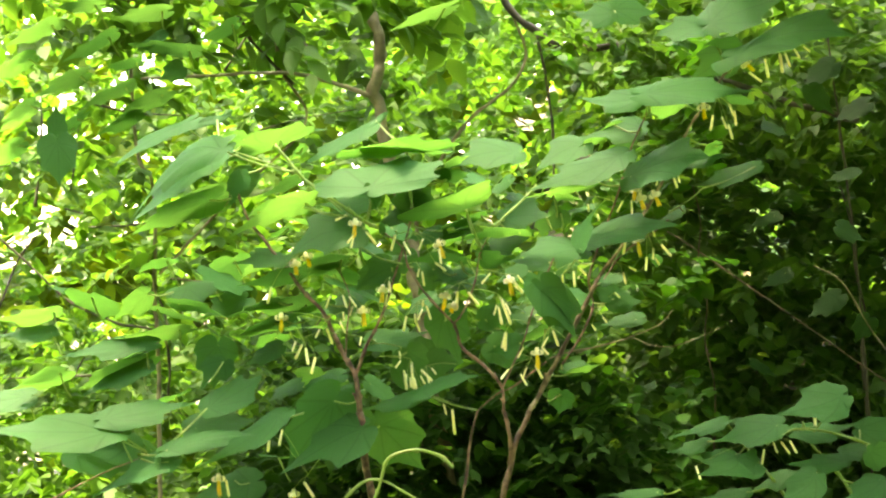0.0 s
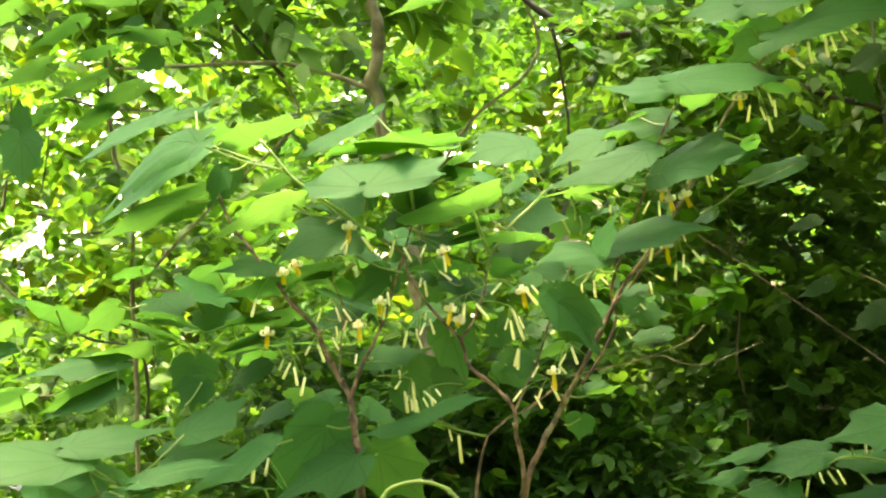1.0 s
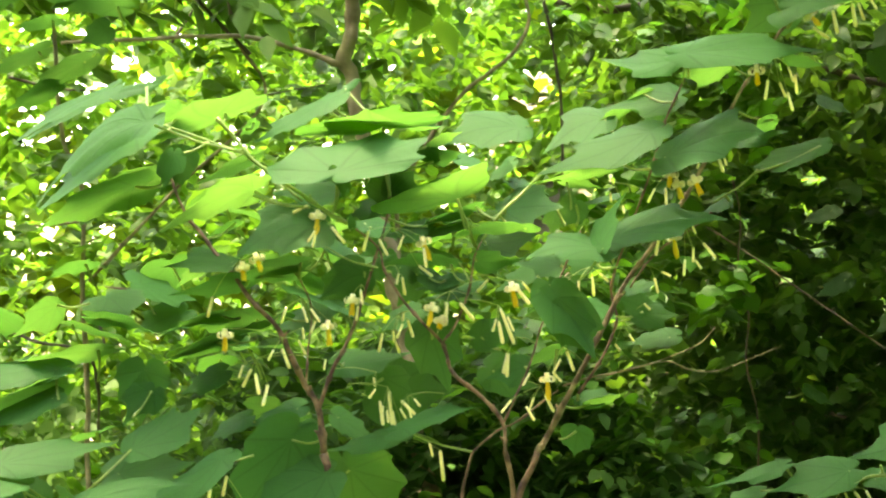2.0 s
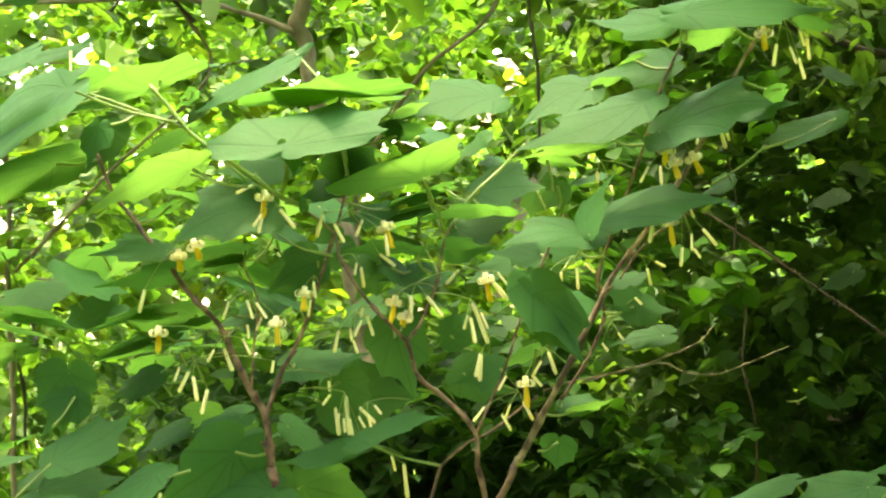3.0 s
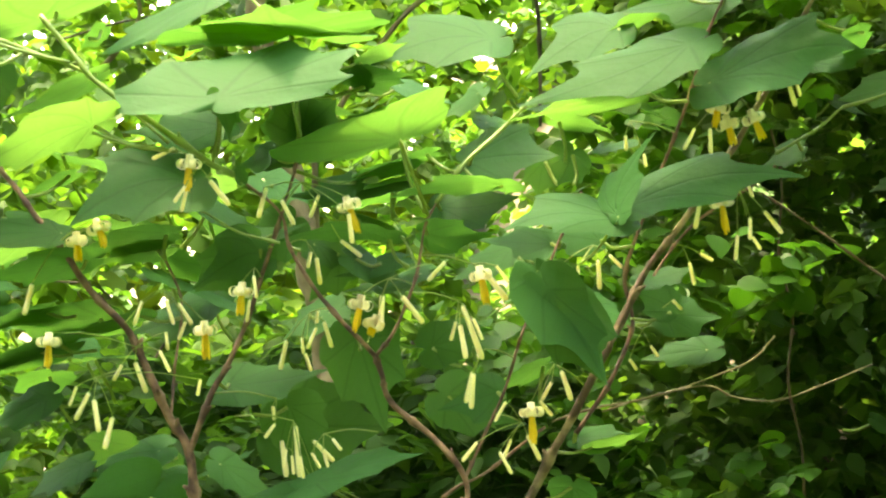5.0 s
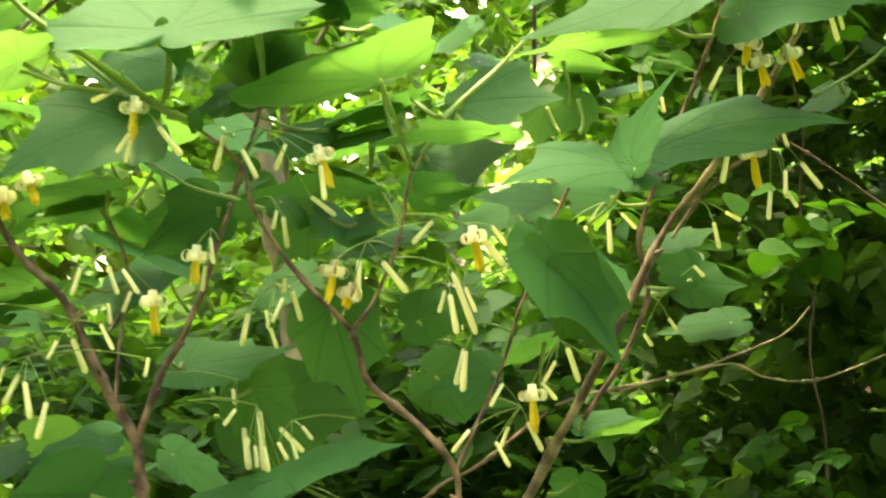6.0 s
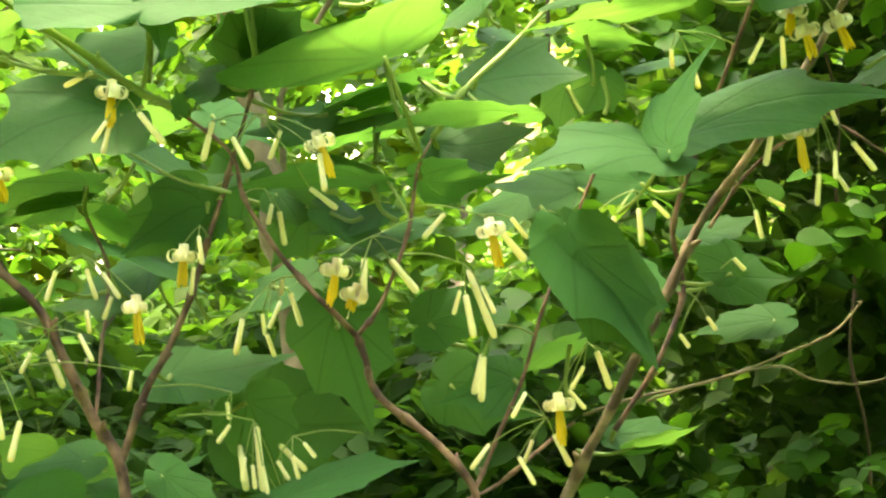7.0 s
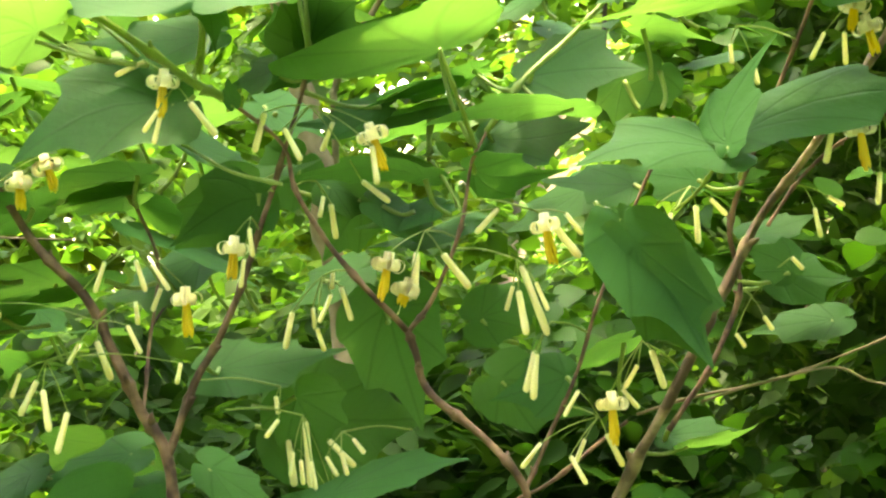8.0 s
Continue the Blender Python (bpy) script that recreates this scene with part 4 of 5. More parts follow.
# flowers and buds
joint = flower_stalk(shrub, (-0.159, 0.000, 1.536), (-0.167, -0.015, 1.530))
bud(shrub, joint, (-0.178, -0.029, 1.510), (-0.189, -0.027, 1.494))
bud(shrub, joint, (-0.178, -0.009, 1.510), (-0.183, -0.013, 1.486))
bud(shrub, joint, (-0.190, -0.008, 1.548), (-0.212, -0.009, 1.537))
bud(shrub, joint, (-0.155, -0.029, 1.516), (-0.136, -0.024, 1.492))
flower(shrub, joint, (-0.175, -0.021, 1.535), (-0.176, -0.023, 1.512))
joint = flower_stalk(shrub, (-0.089, 0.000, 1.486), (-0.068, -0.015, 1.515))
bud(shrub, joint, (-0.102, -0.001, 1.511), (-0.110, 0.002, 1.481))
bud(shrub, joint, (-0.087, -0.015, 1.498), (-0.074, -0.019, 1.474))
bud(shrub, joint, (-0.022, -0.028, 1.485), (-0.018, -0.029, 1.456))
bud(shrub, joint, (-0.030, -0.001, 1.460), (-0.009, 0.000, 1.444))
bud(shrub, joint, (-0.051, -0.001, 1.504), (-0.060, 0.004, 1.482))
flower(shrub, joint, (-0.023, -0.021, 1.496), (-0.015, -0.023, 1.473))
joint = flower_stalk(shrub, (0.040, 0.000, 1.418), (0.017, -0.015, 1.423))
bud(shrub, joint, (0.030, -0.004, 1.406), (0.051, -0.002, 1.380))
bud(shrub, joint, (0.072, -0.002, 1.440), (0.055, -0.001, 1.421))
bud(shrub, joint, (0.011, -0.015, 1.407), (0.009, -0.015, 1.372))
flower(shrub, joint, (-0.010, -0.021, 1.401), (-0.014, -0.023, 1.378))
flower(shrub, joint, (0.004, -0.021, 1.382), (0.001, -0.023, 1.373))
joint = flower_stalk(shrub, (0.047, 0.000, 1.446), (0.097, -0.015, 1.438))
bud(shrub, joint, (0.109, -0.024, 1.430), (0.131, -0.021, 1.403))
bud(shrub, joint, (0.120, -0.023, 1.436), (0.133, -0.017, 1.420))
flower(shrub, joint, (0.105, -0.021, 1.430), (0.110, -0.023, 1.405))
joint = flower_stalk(shrub, (0.037, 0.000, 1.410), (0.085, -0.010, 1.402))
bud(shrub, joint, (0.089, 0.003, 1.398), (0.109, -0.003, 1.345))
bud(shrub, joint, (0.086, -0.016, 1.379), (0.092, -0.018, 1.346))
bud(shrub, joint, (0.083, 0.002, 1.382), (0.078, 0.005, 1.363))
bud(shrub, joint, (0.099, -0.011, 1.385), (0.108, -0.016, 1.364))
joint = flower_stalk(shrub, (0.142, 0.030, 1.346), (0.111, 0.000, 1.355))
bud(shrub, joint, (0.100, 0.010, 1.333), (0.093, 0.010, 1.302))
bud(shrub, joint, (0.100, -0.002, 1.332), (0.098, -0.001, 1.297))
joint = flower_stalk(shrub, (0.213, 0.021, 1.317), (0.179, 0.000, 1.341))
bud(shrub, joint, (0.185, -0.008, 1.335), (0.195, -0.010, 1.306))
bud(shrub, joint, (0.177, 0.006, 1.323), (0.167, 0.008, 1.305))
bud(shrub, joint, (0.165, 0.008, 1.305), (0.178, 0.009, 1.290))
flower(shrub, joint, (0.156, -0.006, 1.298), (0.158, -0.008, 1.271))
joint = flower_stalk(shrub, (0.122, 0.026, 1.291), (0.148, 0.010, 1.284))
bud(shrub, joint, (0.154, 0.014, 1.271), (0.167, 0.013, 1.246))
bud(shrub, joint, (0.138, 0.014, 1.267), (0.131, 0.016, 1.248))
bud(shrub, joint, (0.126, 0.003, 1.255), (0.138, -0.001, 1.234))
bud(shrub, joint, (0.105, 0.015, 1.264), (0.090, 0.011, 1.245))
bud(shrub, joint, (0.132, 0.001, 1.304), (0.121, -0.003, 1.285))
joint = flower_stalk(shrub, (-0.307, 0.040, 1.453), (-0.304, 0.020, 1.458))
bud(shrub, joint, (-0.332, 0.030, 1.416), (-0.340, 0.034, 1.385))
flower(shrub, joint, (-0.287, 0.014, 1.461), (-0.285, 0.012, 1.444))
flower(shrub, joint, (-0.267, 0.014, 1.474), (-0.261, 0.012, 1.458))
joint = flower_stalk(shrub, (-0.109, 0.040, 1.424), (-0.114, 0.020, 1.433))
bud(shrub, joint, (-0.114, 0.006, 1.425), (-0.111, 0.004, 1.403))
bud(shrub, joint, (-0.118, 0.009, 1.402), (-0.121, 0.014, 1.380))
flower(shrub, joint, (-0.126, 0.014, 1.413), (-0.127, 0.012, 1.393))
joint = flower_stalk(shrub, (-0.244, 0.030, 1.375), (-0.203, 0.020, 1.412))
bud(shrub, joint, (-0.223, 0.018, 1.400), (-0.231, 0.020, 1.376))
bud(shrub, joint, (-0.200, 0.018, 1.401), (-0.192, 0.016, 1.377))
bud(shrub, joint, (-0.188, 0.018, 1.398), (-0.174, 0.013, 1.378))
bud(shrub, joint, (-0.181, 0.020, 1.380), (-0.188, 0.024, 1.362))
flower(shrub, joint, (-0.162, 0.014, 1.375), (-0.160, 0.012, 1.350))
joint = flower_stalk(shrub, (-0.230, 0.030, 1.352), (-0.228, 0.015, 1.355))
bud(shrub, joint, (-0.230, 0.023, 1.340), (-0.219, 0.027, 1.310))
bud(shrub, joint, (-0.242, 0.017, 1.338), (-0.250, 0.016, 1.322))
bud(shrub, joint, (-0.205, 0.009, 1.352), (-0.194, 0.005, 1.331))
bud(shrub, joint, (-0.199, 0.010, 1.370), (-0.197, 0.011, 1.352))
flower(shrub, joint, (-0.312, 0.009, 1.363), (-0.312, 0.007, 1.341))
joint = flower_stalk(shrub, (-0.221, 0.030, 1.334), (-0.267, 0.020, 1.325))
bud(shrub, joint, (-0.286, 0.017, 1.316), (-0.293, 0.019, 1.297))
bud(shrub, joint, (-0.275, 0.027, 1.310), (-0.288, 0.026, 1.283))
bud(shrub, joint, (-0.268, 0.010, 1.304), (-0.262, 0.004, 1.273))
bud(shrub, joint, (-0.250, 0.014, 1.287), (-0.257, 0.008, 1.256))
bud(shrub, joint, (-0.165, 0.009, 1.324), (-0.168, 0.010, 1.308))
joint = flower_stalk(shrub, (-0.038, 0.000, 1.393), (-0.060, 0.030, 1.389))
bud(shrub, joint, (-0.083, 0.037, 1.362), (-0.089, 0.040, 1.333))
bud(shrub, joint, (-0.068, 0.038, 1.365), (-0.066, 0.042, 1.348))
bud(shrub, joint, (-0.053, 0.017, 1.375), (-0.062, 0.012, 1.354))
bud(shrub, joint, (-0.046, 0.026, 1.381), (-0.038, 0.029, 1.355))
bud(shrub, joint, (-0.052, 0.026, 1.392), (-0.053, 0.030, 1.380))
bud(shrub, joint, (-0.064, 0.017, 1.350), (-0.058, 0.022, 1.332))
joint = flower_stalk(shrub, (-0.080, 0.000, 1.456), (-0.065, 0.030, 1.461))
bud(shrub, joint, (-0.059, 0.021, 1.449), (-0.062, 0.017, 1.433))
bud(shrub, joint, (-0.054, 0.032, 1.444), (-0.050, 0.037, 1.417))
joint = flower_stalk(shrub, (-0.134, 0.037, 1.287), (-0.076, 0.050, 1.282))
bud(shrub, joint, (-0.074, 0.048, 1.273), (-0.071, 0.048, 1.253))
bud(shrub, joint, (-0.083, 0.049, 1.254), (-0.085, 0.045, 1.235))
bud(shrub, joint, (-0.077, 0.046, 1.248), (-0.075, 0.045, 1.229))
bud(shrub, joint, (-0.069, 0.039, 1.248), (-0.065, 0.035, 1.226))
joint = flower_stalk(shrub, (0.008, 0.023, 1.273), (-0.046, 0.050, 1.269))
bud(shrub, joint, (-0.058, 0.053, 1.250), (-0.049, 0.050, 1.235))
bud(shrub, joint, (-0.046, 0.037, 1.255), (-0.041, 0.035, 1.237))
bud(shrub, joint, (-0.037, 0.039, 1.265), (-0.028, 0.034, 1.254))
joint = flower_stalk(shrub, (-0.155, 0.030, 1.310), (-0.093, 0.050, 1.304))
bud(shrub, joint, (-0.097, 0.058, 1.296), (-0.095, 0.058, 1.282))
bud(shrub, joint, (-0.094, 0.047, 1.279), (-0.104, 0.045, 1.265))
joint = flower_stalk(shrub, (0.318, 0.029, 1.617), (0.354, 0.000, 1.610))
bud(shrub, joint, (0.314, -0.009, 1.571), (0.303, -0.013, 1.550))
bud(shrub, joint, (0.330, -0.003, 1.572), (0.331, -0.004, 1.547))
bud(shrub, joint, (0.379, -0.009, 1.612), (0.375, -0.010, 1.599))
bud(shrub, joint, (0.405, -0.005, 1.623), (0.414, -0.004, 1.594))
bud(shrub, joint, (0.413, -0.001, 1.626), (0.419, -0.002, 1.604))
flower(shrub, joint, (0.346, -0.006, 1.579), (0.351, -0.008, 1.561))
flower(shrub, joint, (0.371, -0.006, 1.585), (0.379, -0.008, 1.567))
flower(shrub, joint, (0.337, -0.006, 1.595), (0.335, -0.008, 1.578))
joint = flower_stalk(shrub, (0.304, 0.044, 1.571), (0.258, 0.050, 1.583))
bud(shrub, joint, (0.272, 0.049, 1.550), (0.274, 0.047, 1.537))
bud(shrub, joint, (0.254, 0.055, 1.569), (0.256, 0.061, 1.554))
joint = flower_stalk(shrub, (0.336, 0.044, 1.520), (0.357, 0.000, 1.517))
bud(shrub, joint, (0.319, -0.015, 1.502), (0.314, -0.014, 1.473))
bud(shrub, joint, (0.385, 0.006, 1.492), (0.404, 0.010, 1.470))
bud(shrub, joint, (0.370, -0.002, 1.485), (0.369, -0.007, 1.463))
bud(shrub, joint, (0.358, 0.001, 1.468), (0.356, 0.000, 1.443))
bud(shrub, joint, (0.374, 0.010, 1.467), (0.383, 0.011, 1.454))
bud(shrub, joint, (0.370, 0.010, 1.518), (0.373, 0.011, 1.510))
flower(shrub, joint, (0.341, -0.006, 1.503), (0.345, -0.008, 1.473))
joint = flower_stalk(shrub, (0.305, 0.060, 1.460), (0.312, 0.060, 1.459))
bud(shrub, joint, (0.330, 0.058, 1.451), (0.344, 0.061, 1.444))
bud(shrub, joint, (0.319, 0.054, 1.442), (0.324, 0.053, 1.419))
joint = flower_stalk(shrub, (0.207, 0.020, 1.439), (0.221, 0.040, 1.458))
bud(shrub, joint, (0.227, 0.054, 1.444), (0.229, 0.053, 1.414))
bud(shrub, joint, (0.206, 0.043, 1.438), (0.206, 0.045, 1.421))
bud(shrub, joint, (0.191, 0.031, 1.441), (0.189, 0.036, 1.428))
bud(shrub, joint, (0.238, 0.053, 1.449), (0.251, 0.053, 1.436))
joint = flower_stalk(shrub, (0.263, 0.070, 1.379), (0.275, 0.080, 1.373))
bud(shrub, joint, (0.262, 0.079, 1.344), (0.270, 0.081, 1.333))
bud(shrub, joint, (0.282, 0.068, 1.358), (0.290, 0.070, 1.347))
bud(shrub, joint, (0.305, 0.074, 1.404), (0.314, 0.075, 1.395))
joint = flower_stalk(shrub, (0.478, 0.050, 1.764), (0.489, 0.000, 1.764))
bud(shrub, joint, (0.481, 0.002, 1.729), (0.476, -0.001, 1.700))
bud(shrub, joint, (0.495, -0.014, 1.724), (0.505, -0.010, 1.702))
bud(shrub, joint, (0.520, -0.000, 1.737), (0.524, 0.006, 1.709))
bud(shrub, joint, (0.509, 0.000, 1.711), (0.516, -0.004, 1.683))
bud(shrub, joint, (0.512, 0.012, 1.750), (0.521, 0.018, 1.728))
flower(shrub, joint, (0.463, -0.006, 1.745), (0.464, -0.008, 1.726))
joint = flower_stalk(shrub, (0.540, 0.034, 1.837), (0.585, 0.000, 1.857))
bud(shrub, joint, (0.548, 0.010, 1.808), (0.573, 0.012, 1.790))
bud(shrub, joint, (0.578, 0.010, 1.833), (0.584, 0.007, 1.797))
bud(shrub, joint, (0.603, -0.007, 1.840), (0.607, -0.012, 1.804))
bud(shrub, joint, (0.615, 0.010, 1.843), (0.625, 0.015, 1.818))
bud(shrub, joint, (0.629, 0.004, 1.853), (0.642, 0.007, 1.833))
bud(shrub, joint, (0.649, 0.014, 1.856), (0.662, 0.016, 1.846))
flower(shrub, joint, (0.539, -0.006, 1.825), (0.551, -0.008, 1.812))
joint = flower_stalk(shrub, (-0.469, -0.034, 1.106), (-0.426, -0.020, 1.096))
bud(shrub, joint, (-0.412, -0.007, 1.064), (-0.407, -0.003, 1.033))
flower(shrub, joint, (-0.424, -0.026, 1.071), (-0.422, -0.028, 1.043))
joint = flower_stalk(shrub, (-0.233, 0.030, 1.109), (-0.265, 0.030, 1.070))
bud(shrub, joint, (-0.272, 0.021, 1.058), (-0.254, 0.026, 1.028))
bud(shrub, joint, (-0.313, 0.042, 1.153), (-0.319, 0.043, 1.122))
bud(shrub, joint, (-0.336, 0.045, 1.148), (-0.340, 0.042, 1.111))
flower(shrub, joint, (-0.291, 0.024, 1.038), (-0.289, 0.022, 1.019))
joint = flower_stalk(shrub, (-0.002, 0.050, 1.201), (-0.052, 0.080, 1.213))
bud(shrub, joint, (-0.075, 0.075, 1.276), (-0.070, 0.070, 1.224))
bud(shrub, joint, (-0.057, 0.072, 1.261), (-0.036, 0.073, 1.240))
bud(shrub, joint, (-0.089, 0.092, 1.260), (-0.084, 0.087, 1.223))
bud(shrub, joint, (-0.015, 0.086, 1.197), (-0.010, 0.087, 1.176))
bud(shrub, joint, (0.001, 0.073, 1.187), (0.006, 0.072, 1.140))

# ---- a second shoot beside it ----
side = thing("low_shrub", (0.85, 0.2, 0), "low leafy shoot with drooping buds", "shrub")
stem(side, [(0.86, 0.22, -0.06), (0.90, 0.18, 0.5), (0.96, 0.08, 0.93), (0.940, 0.050, 1.003)], 0.007, 0.003, BARK, "stem", knots=False)
stem(side, [(0.85, 0.22, -0.06), (0.83, 0.17, 0.5), (0.804, 0.10, 0.893)], 0.006, 0.004, BARK, "stem", knots=False)
stem(side, [(0.84, 0.22, -0.06), (0.76, 0.17, 0.5), (0.677, 0.10, 0.893)], 0.006, 0.0035, BARK, "stem", knots=False)
stem(side, [(0.940, 0.050, 1.003), (0.871, 0.020, 1.079), (0.793, 0.000, 1.114), (0.700, -0.010, 1.145), (0.629, -0.010, 1.154), (0.598, -0.010, 1.141)], 0.003, 0.0016, GREEN, "stem")
stem(side, [(0.804, 0.100, 0.893), (0.737, 0.080, 1.042), (0.668, 0.040, 1.119), (0.644, 0.020, 1.167)], 0.004, 0.002, GREEN, "stem")
stem(side, [(0.677, 0.100, 0.893), (0.627, 0.050, 1.004), (0.583, 0.030, 1.068), (0.541, 0.030, 1.120), (0.505, 0.030, 1.167)], 0.0035, 0.0018, GREEN, "stem")
blade(side, (0.708, -0.007, 1.215), (0.577, -0.027, 1.180), (0.639, 0.017, 1.224), (0.666, -0.063, 1.165), (0.661, 0.000, 1.148))
blade(side, (0.501, 0.023, 1.167), (0.387, 0.021, 1.134), (0.448, 0.033, 1.160), (0.455, 0.003, 1.141), (0.510, 0.030, 1.161))
blade(side, (0.595, 0.005, 1.161), (0.470, -0.002, 1.131), (0.522, 0.036, 1.167), (0.534, -0.039, 1.120), (0.602, -0.010, 1.143))
blade(side, (0.517, 0.002, 1.106), (0.438, -0.050, 1.077), (0.452, -0.021, 1.095), (0.545, -0.051, 1.067), (0.541, 0.030, 1.120))
blade(side, (0.535, -0.015, 1.105), (0.551, -0.044, 1.077), (0.558, -0.033, 1.099), (0.512, -0.029, 1.063), (0.546, 0.030, 1.114))
blade(side, (0.715, 0.002, 1.096), (0.608, 0.003, 1.089), (0.665, 0.021, 1.105), (0.656, -0.027, 1.073), (0.694, 0.055, 1.090))
blade(side, (0.634, 0.021, 1.146), (0.754, 0.028, 1.163), (0.689, 0.041, 1.166), (0.700, -0.010, 1.133), (0.650, 0.025, 1.155))
blade(side, (0.750, 0.024, 1.151), (0.830, 0.018, 1.146), (0.803, 0.038, 1.171), (0.785, -0.000, 1.122), (0.746, -0.005, 1.130))
blade(side, (0.653, -0.045, 1.074), (0.580, -0.067, 1.026), (0.597, -0.043, 1.059), (0.646, -0.084, 1.027), (0.694, 0.055, 1.090))
blade(side, (0.776, -0.039, 1.063), (0.693, -0.075, 1.026), (0.715, -0.038, 1.055), (0.766, -0.088, 1.028), (0.728, 0.075, 1.052))
blade(side, (0.469, 0.034, 1.128), (0.388, 0.034, 1.110), (0.428, 0.042, 1.125), (0.430, 0.010, 1.103), (0.523, 0.030, 1.143))
blade(side, (0.624, 0.027, 1.063), (0.551, 0.028, 1.037), (0.587, 0.056, 1.068), (0.590, 0.009, 1.039), (0.599, 0.037, 1.044))
blade(side, (0.717, 0.024, 1.110), (0.789, 0.020, 1.115), (0.761, 0.038, 1.124), (0.748, -0.002, 1.096), (0.694, 0.055, 1.090))
blade(side, (0.756, -0.040, 1.114), (0.817, -0.041, 1.084), (0.799, -0.032, 1.124), (0.769, -0.048, 1.079), (0.758, -0.004, 1.126))
blade(side, (0.541, 0.031, 1.035), (0.447, 0.030, 1.022), (0.496, 0.045, 1.038), (0.497, 0.014, 1.018), (0.594, 0.035, 1.052))
blade(side, (0.368, -0.040, 1.042), (0.266, -0.040, 1.036), (0.318, -0.028, 1.047), (0.316, -0.052, 1.031), (0.415, -0.025, 1.046))
joint = flower_stalk(side, (0.598, -0.010, 1.141), (0.588, -0.020, 1.139))
bud(side, joint, (0.585, -0.014, 1.130), (0.592, -0.019, 1.111))
bud(side, joint, (0.600, -0.008, 1.131), (0.616, -0.006, 1.109))
bud(side, joint, (0.568, -0.017, 1.118), (0.564, -0.014, 1.090))
bud(side, joint, (0.614, -0.020, 1.134), (0.628, -0.014, 1.110))
bud(side, joint, (0.662, -0.012, 1.159), (0.660, -0.015, 1.193))
bud(side, joint, (0.444, -0.014, 1.088), (0.453, -0.011, 1.062))

# ---- the young tree behind the shrub ----
tree = thing("young_tree", (0.03, 0.6, 0), "slender young tree with pale brown bark behind the shrub", "tree")
stem(tree, [(0.05, 0.62, -0.05), (0.04, 0.61, 0.35), (0.023, 0.600, 0.711), (0.000, 0.600, 0.949), (-0.014, 0.600, 1.069), (-0.037, 0.600, 1.176), (-0.064, 0.600, 1.355), (-0.092, 0.600, 1.511), (-0.118, 0.600, 1.631), (-0.141, 0.600, 1.739), (-0.160, 0.600, 1.805), (-0.169, 0.600, 1.841), (-0.149, 0.600, 1.895), (-0.155, 0.600, 1.956), (-0.171, 0.600, 2.016), (-0.188, 0.600, 2.100)], 0.014, 0.0125, PALE, "trunk", knots=False)
stem(tree, [(-0.169, 0.600, 1.821), (-0.225, 0.590, 1.844), (-0.284, 0.580, 1.860), (-0.343, 0.570, 1.870), (-0.437, 0.560, 1.867), (-0.555, 0.550, 1.860), (-0.650, 0.550, 1.856)], 0.0055, 0.0028, PALE, "limb", knots=False)
foliage("crown", tree, WOODS, clumped(within(260, (-0.9, 0.5, 1.95), (0.05, 1.1, 2.7), 5), 3.0, -0.05), 0.07, 6)

tree2 = thing("branching_tree", (0.16, 0.8, 0), "small brown tree with thin crooked branches", "tree")
stem(tree2, [(-0.02, 0.9, -0.05), (-0.06, 0.85, 0.8), (-0.075, 0.8, 1.5), (-0.073, 0.800, 1.604), (-0.016, 0.800, 1.710), (0.040, 0.800, 1.785), (0.091, 0.800, 1.829), (0.138, 0.800, 1.867), (0.164, 0.800, 1.917), (0.161, 0.800, 1.967), (0.135, 0.800, 2.030), (0.104, 0.800, 2.131)], 0.0045, 0.003, PALE, "trunk", knots=False)
stem(tree2, [(0.094, 0.800, 2.106), (0.135, 0.800, 2.033), (0.185, 0.800, 1.985), (0.242, 0.800, 1.952), (0.311, 0.800, 1.949), (0.392, 0.800, 1.956), (0.480, 0.800, 1.938), (0.567, 0.800, 1.893), (0.680, 0.800, 1.845), (0.792, 0.800, 1.814), (0.905, 0.800, 1.782)], 0.0085, 0.0065, DARKBARK, "limb", "brown limb", knots=False)
foliage("crown", tree2, GLOSSY, np.concatenate([within(46, (0.21, 0.70, 1.88), (0.56, 0.86, 2.02), 241), within(40, (0.40, 0.68, 1.74), (0.95, 0.86, 1.95), 243)]), 0.034, 242, fine=True)
stem(tree2, [(0.188, 0.780, 1.983), (0.203, 0.780, 1.914), (0.218, 0.780, 1.827), (0.225, 0.780, 1.745), (0.227, 0.780, 1.639)], 0.003, 0.0025, DARKBARK, "limb")

left_tree = thing("sapling", (-0.66, 0.9, 0), "thin brown sapling among bright leaves", "tree")
stem(left_tree, [(-0.64, 0.9, -0.05), (-0.655, 0.9, 0.7), (-0.664, 0.900, 1.252), (-0.670, 0.900, 1.380), (-0.669, 0.900, 1.533), (-0.679, 0.900, 1.661), (-0.715, 0.900, 1.751), (-0.74, 0.9, 2.2)], 0.0055, 0.0035, PALE, "trunk", knots=False)
stem(left_tree, [(-0.64, 0.9, 1.15), (-0.623, 0.700, 1.307), (-0.733, 0.700, 1.344), (-0.831, 0.700, 1.393), (-0.954, 0.700, 1.504), (-1.10, 0.72, 1.62)], 0.003, 0.002, DARKBARK, "limb")
stem(left_tree, [(-0.66, 0.9, 1.45), (-0.50, 0.9, 1.62), (-0.330, 0.900, 1.788), (-0.381, 0.900, 1.904), (-0.400, 0.900, 1.994), (-0.426, 0.900, 2.097), (-0.45, 0.9, 2.2)], 0.0032, 0.002, PALE, "limb")
stem(left_tree, [(-0.74, 0.9, 2.15), (-0.509, 0.900, 2.059), (-0.445, 0.900, 1.969), (-0.356, 0.900, 1.878)], 0.004, 0.004, DARKBARK, "limb")
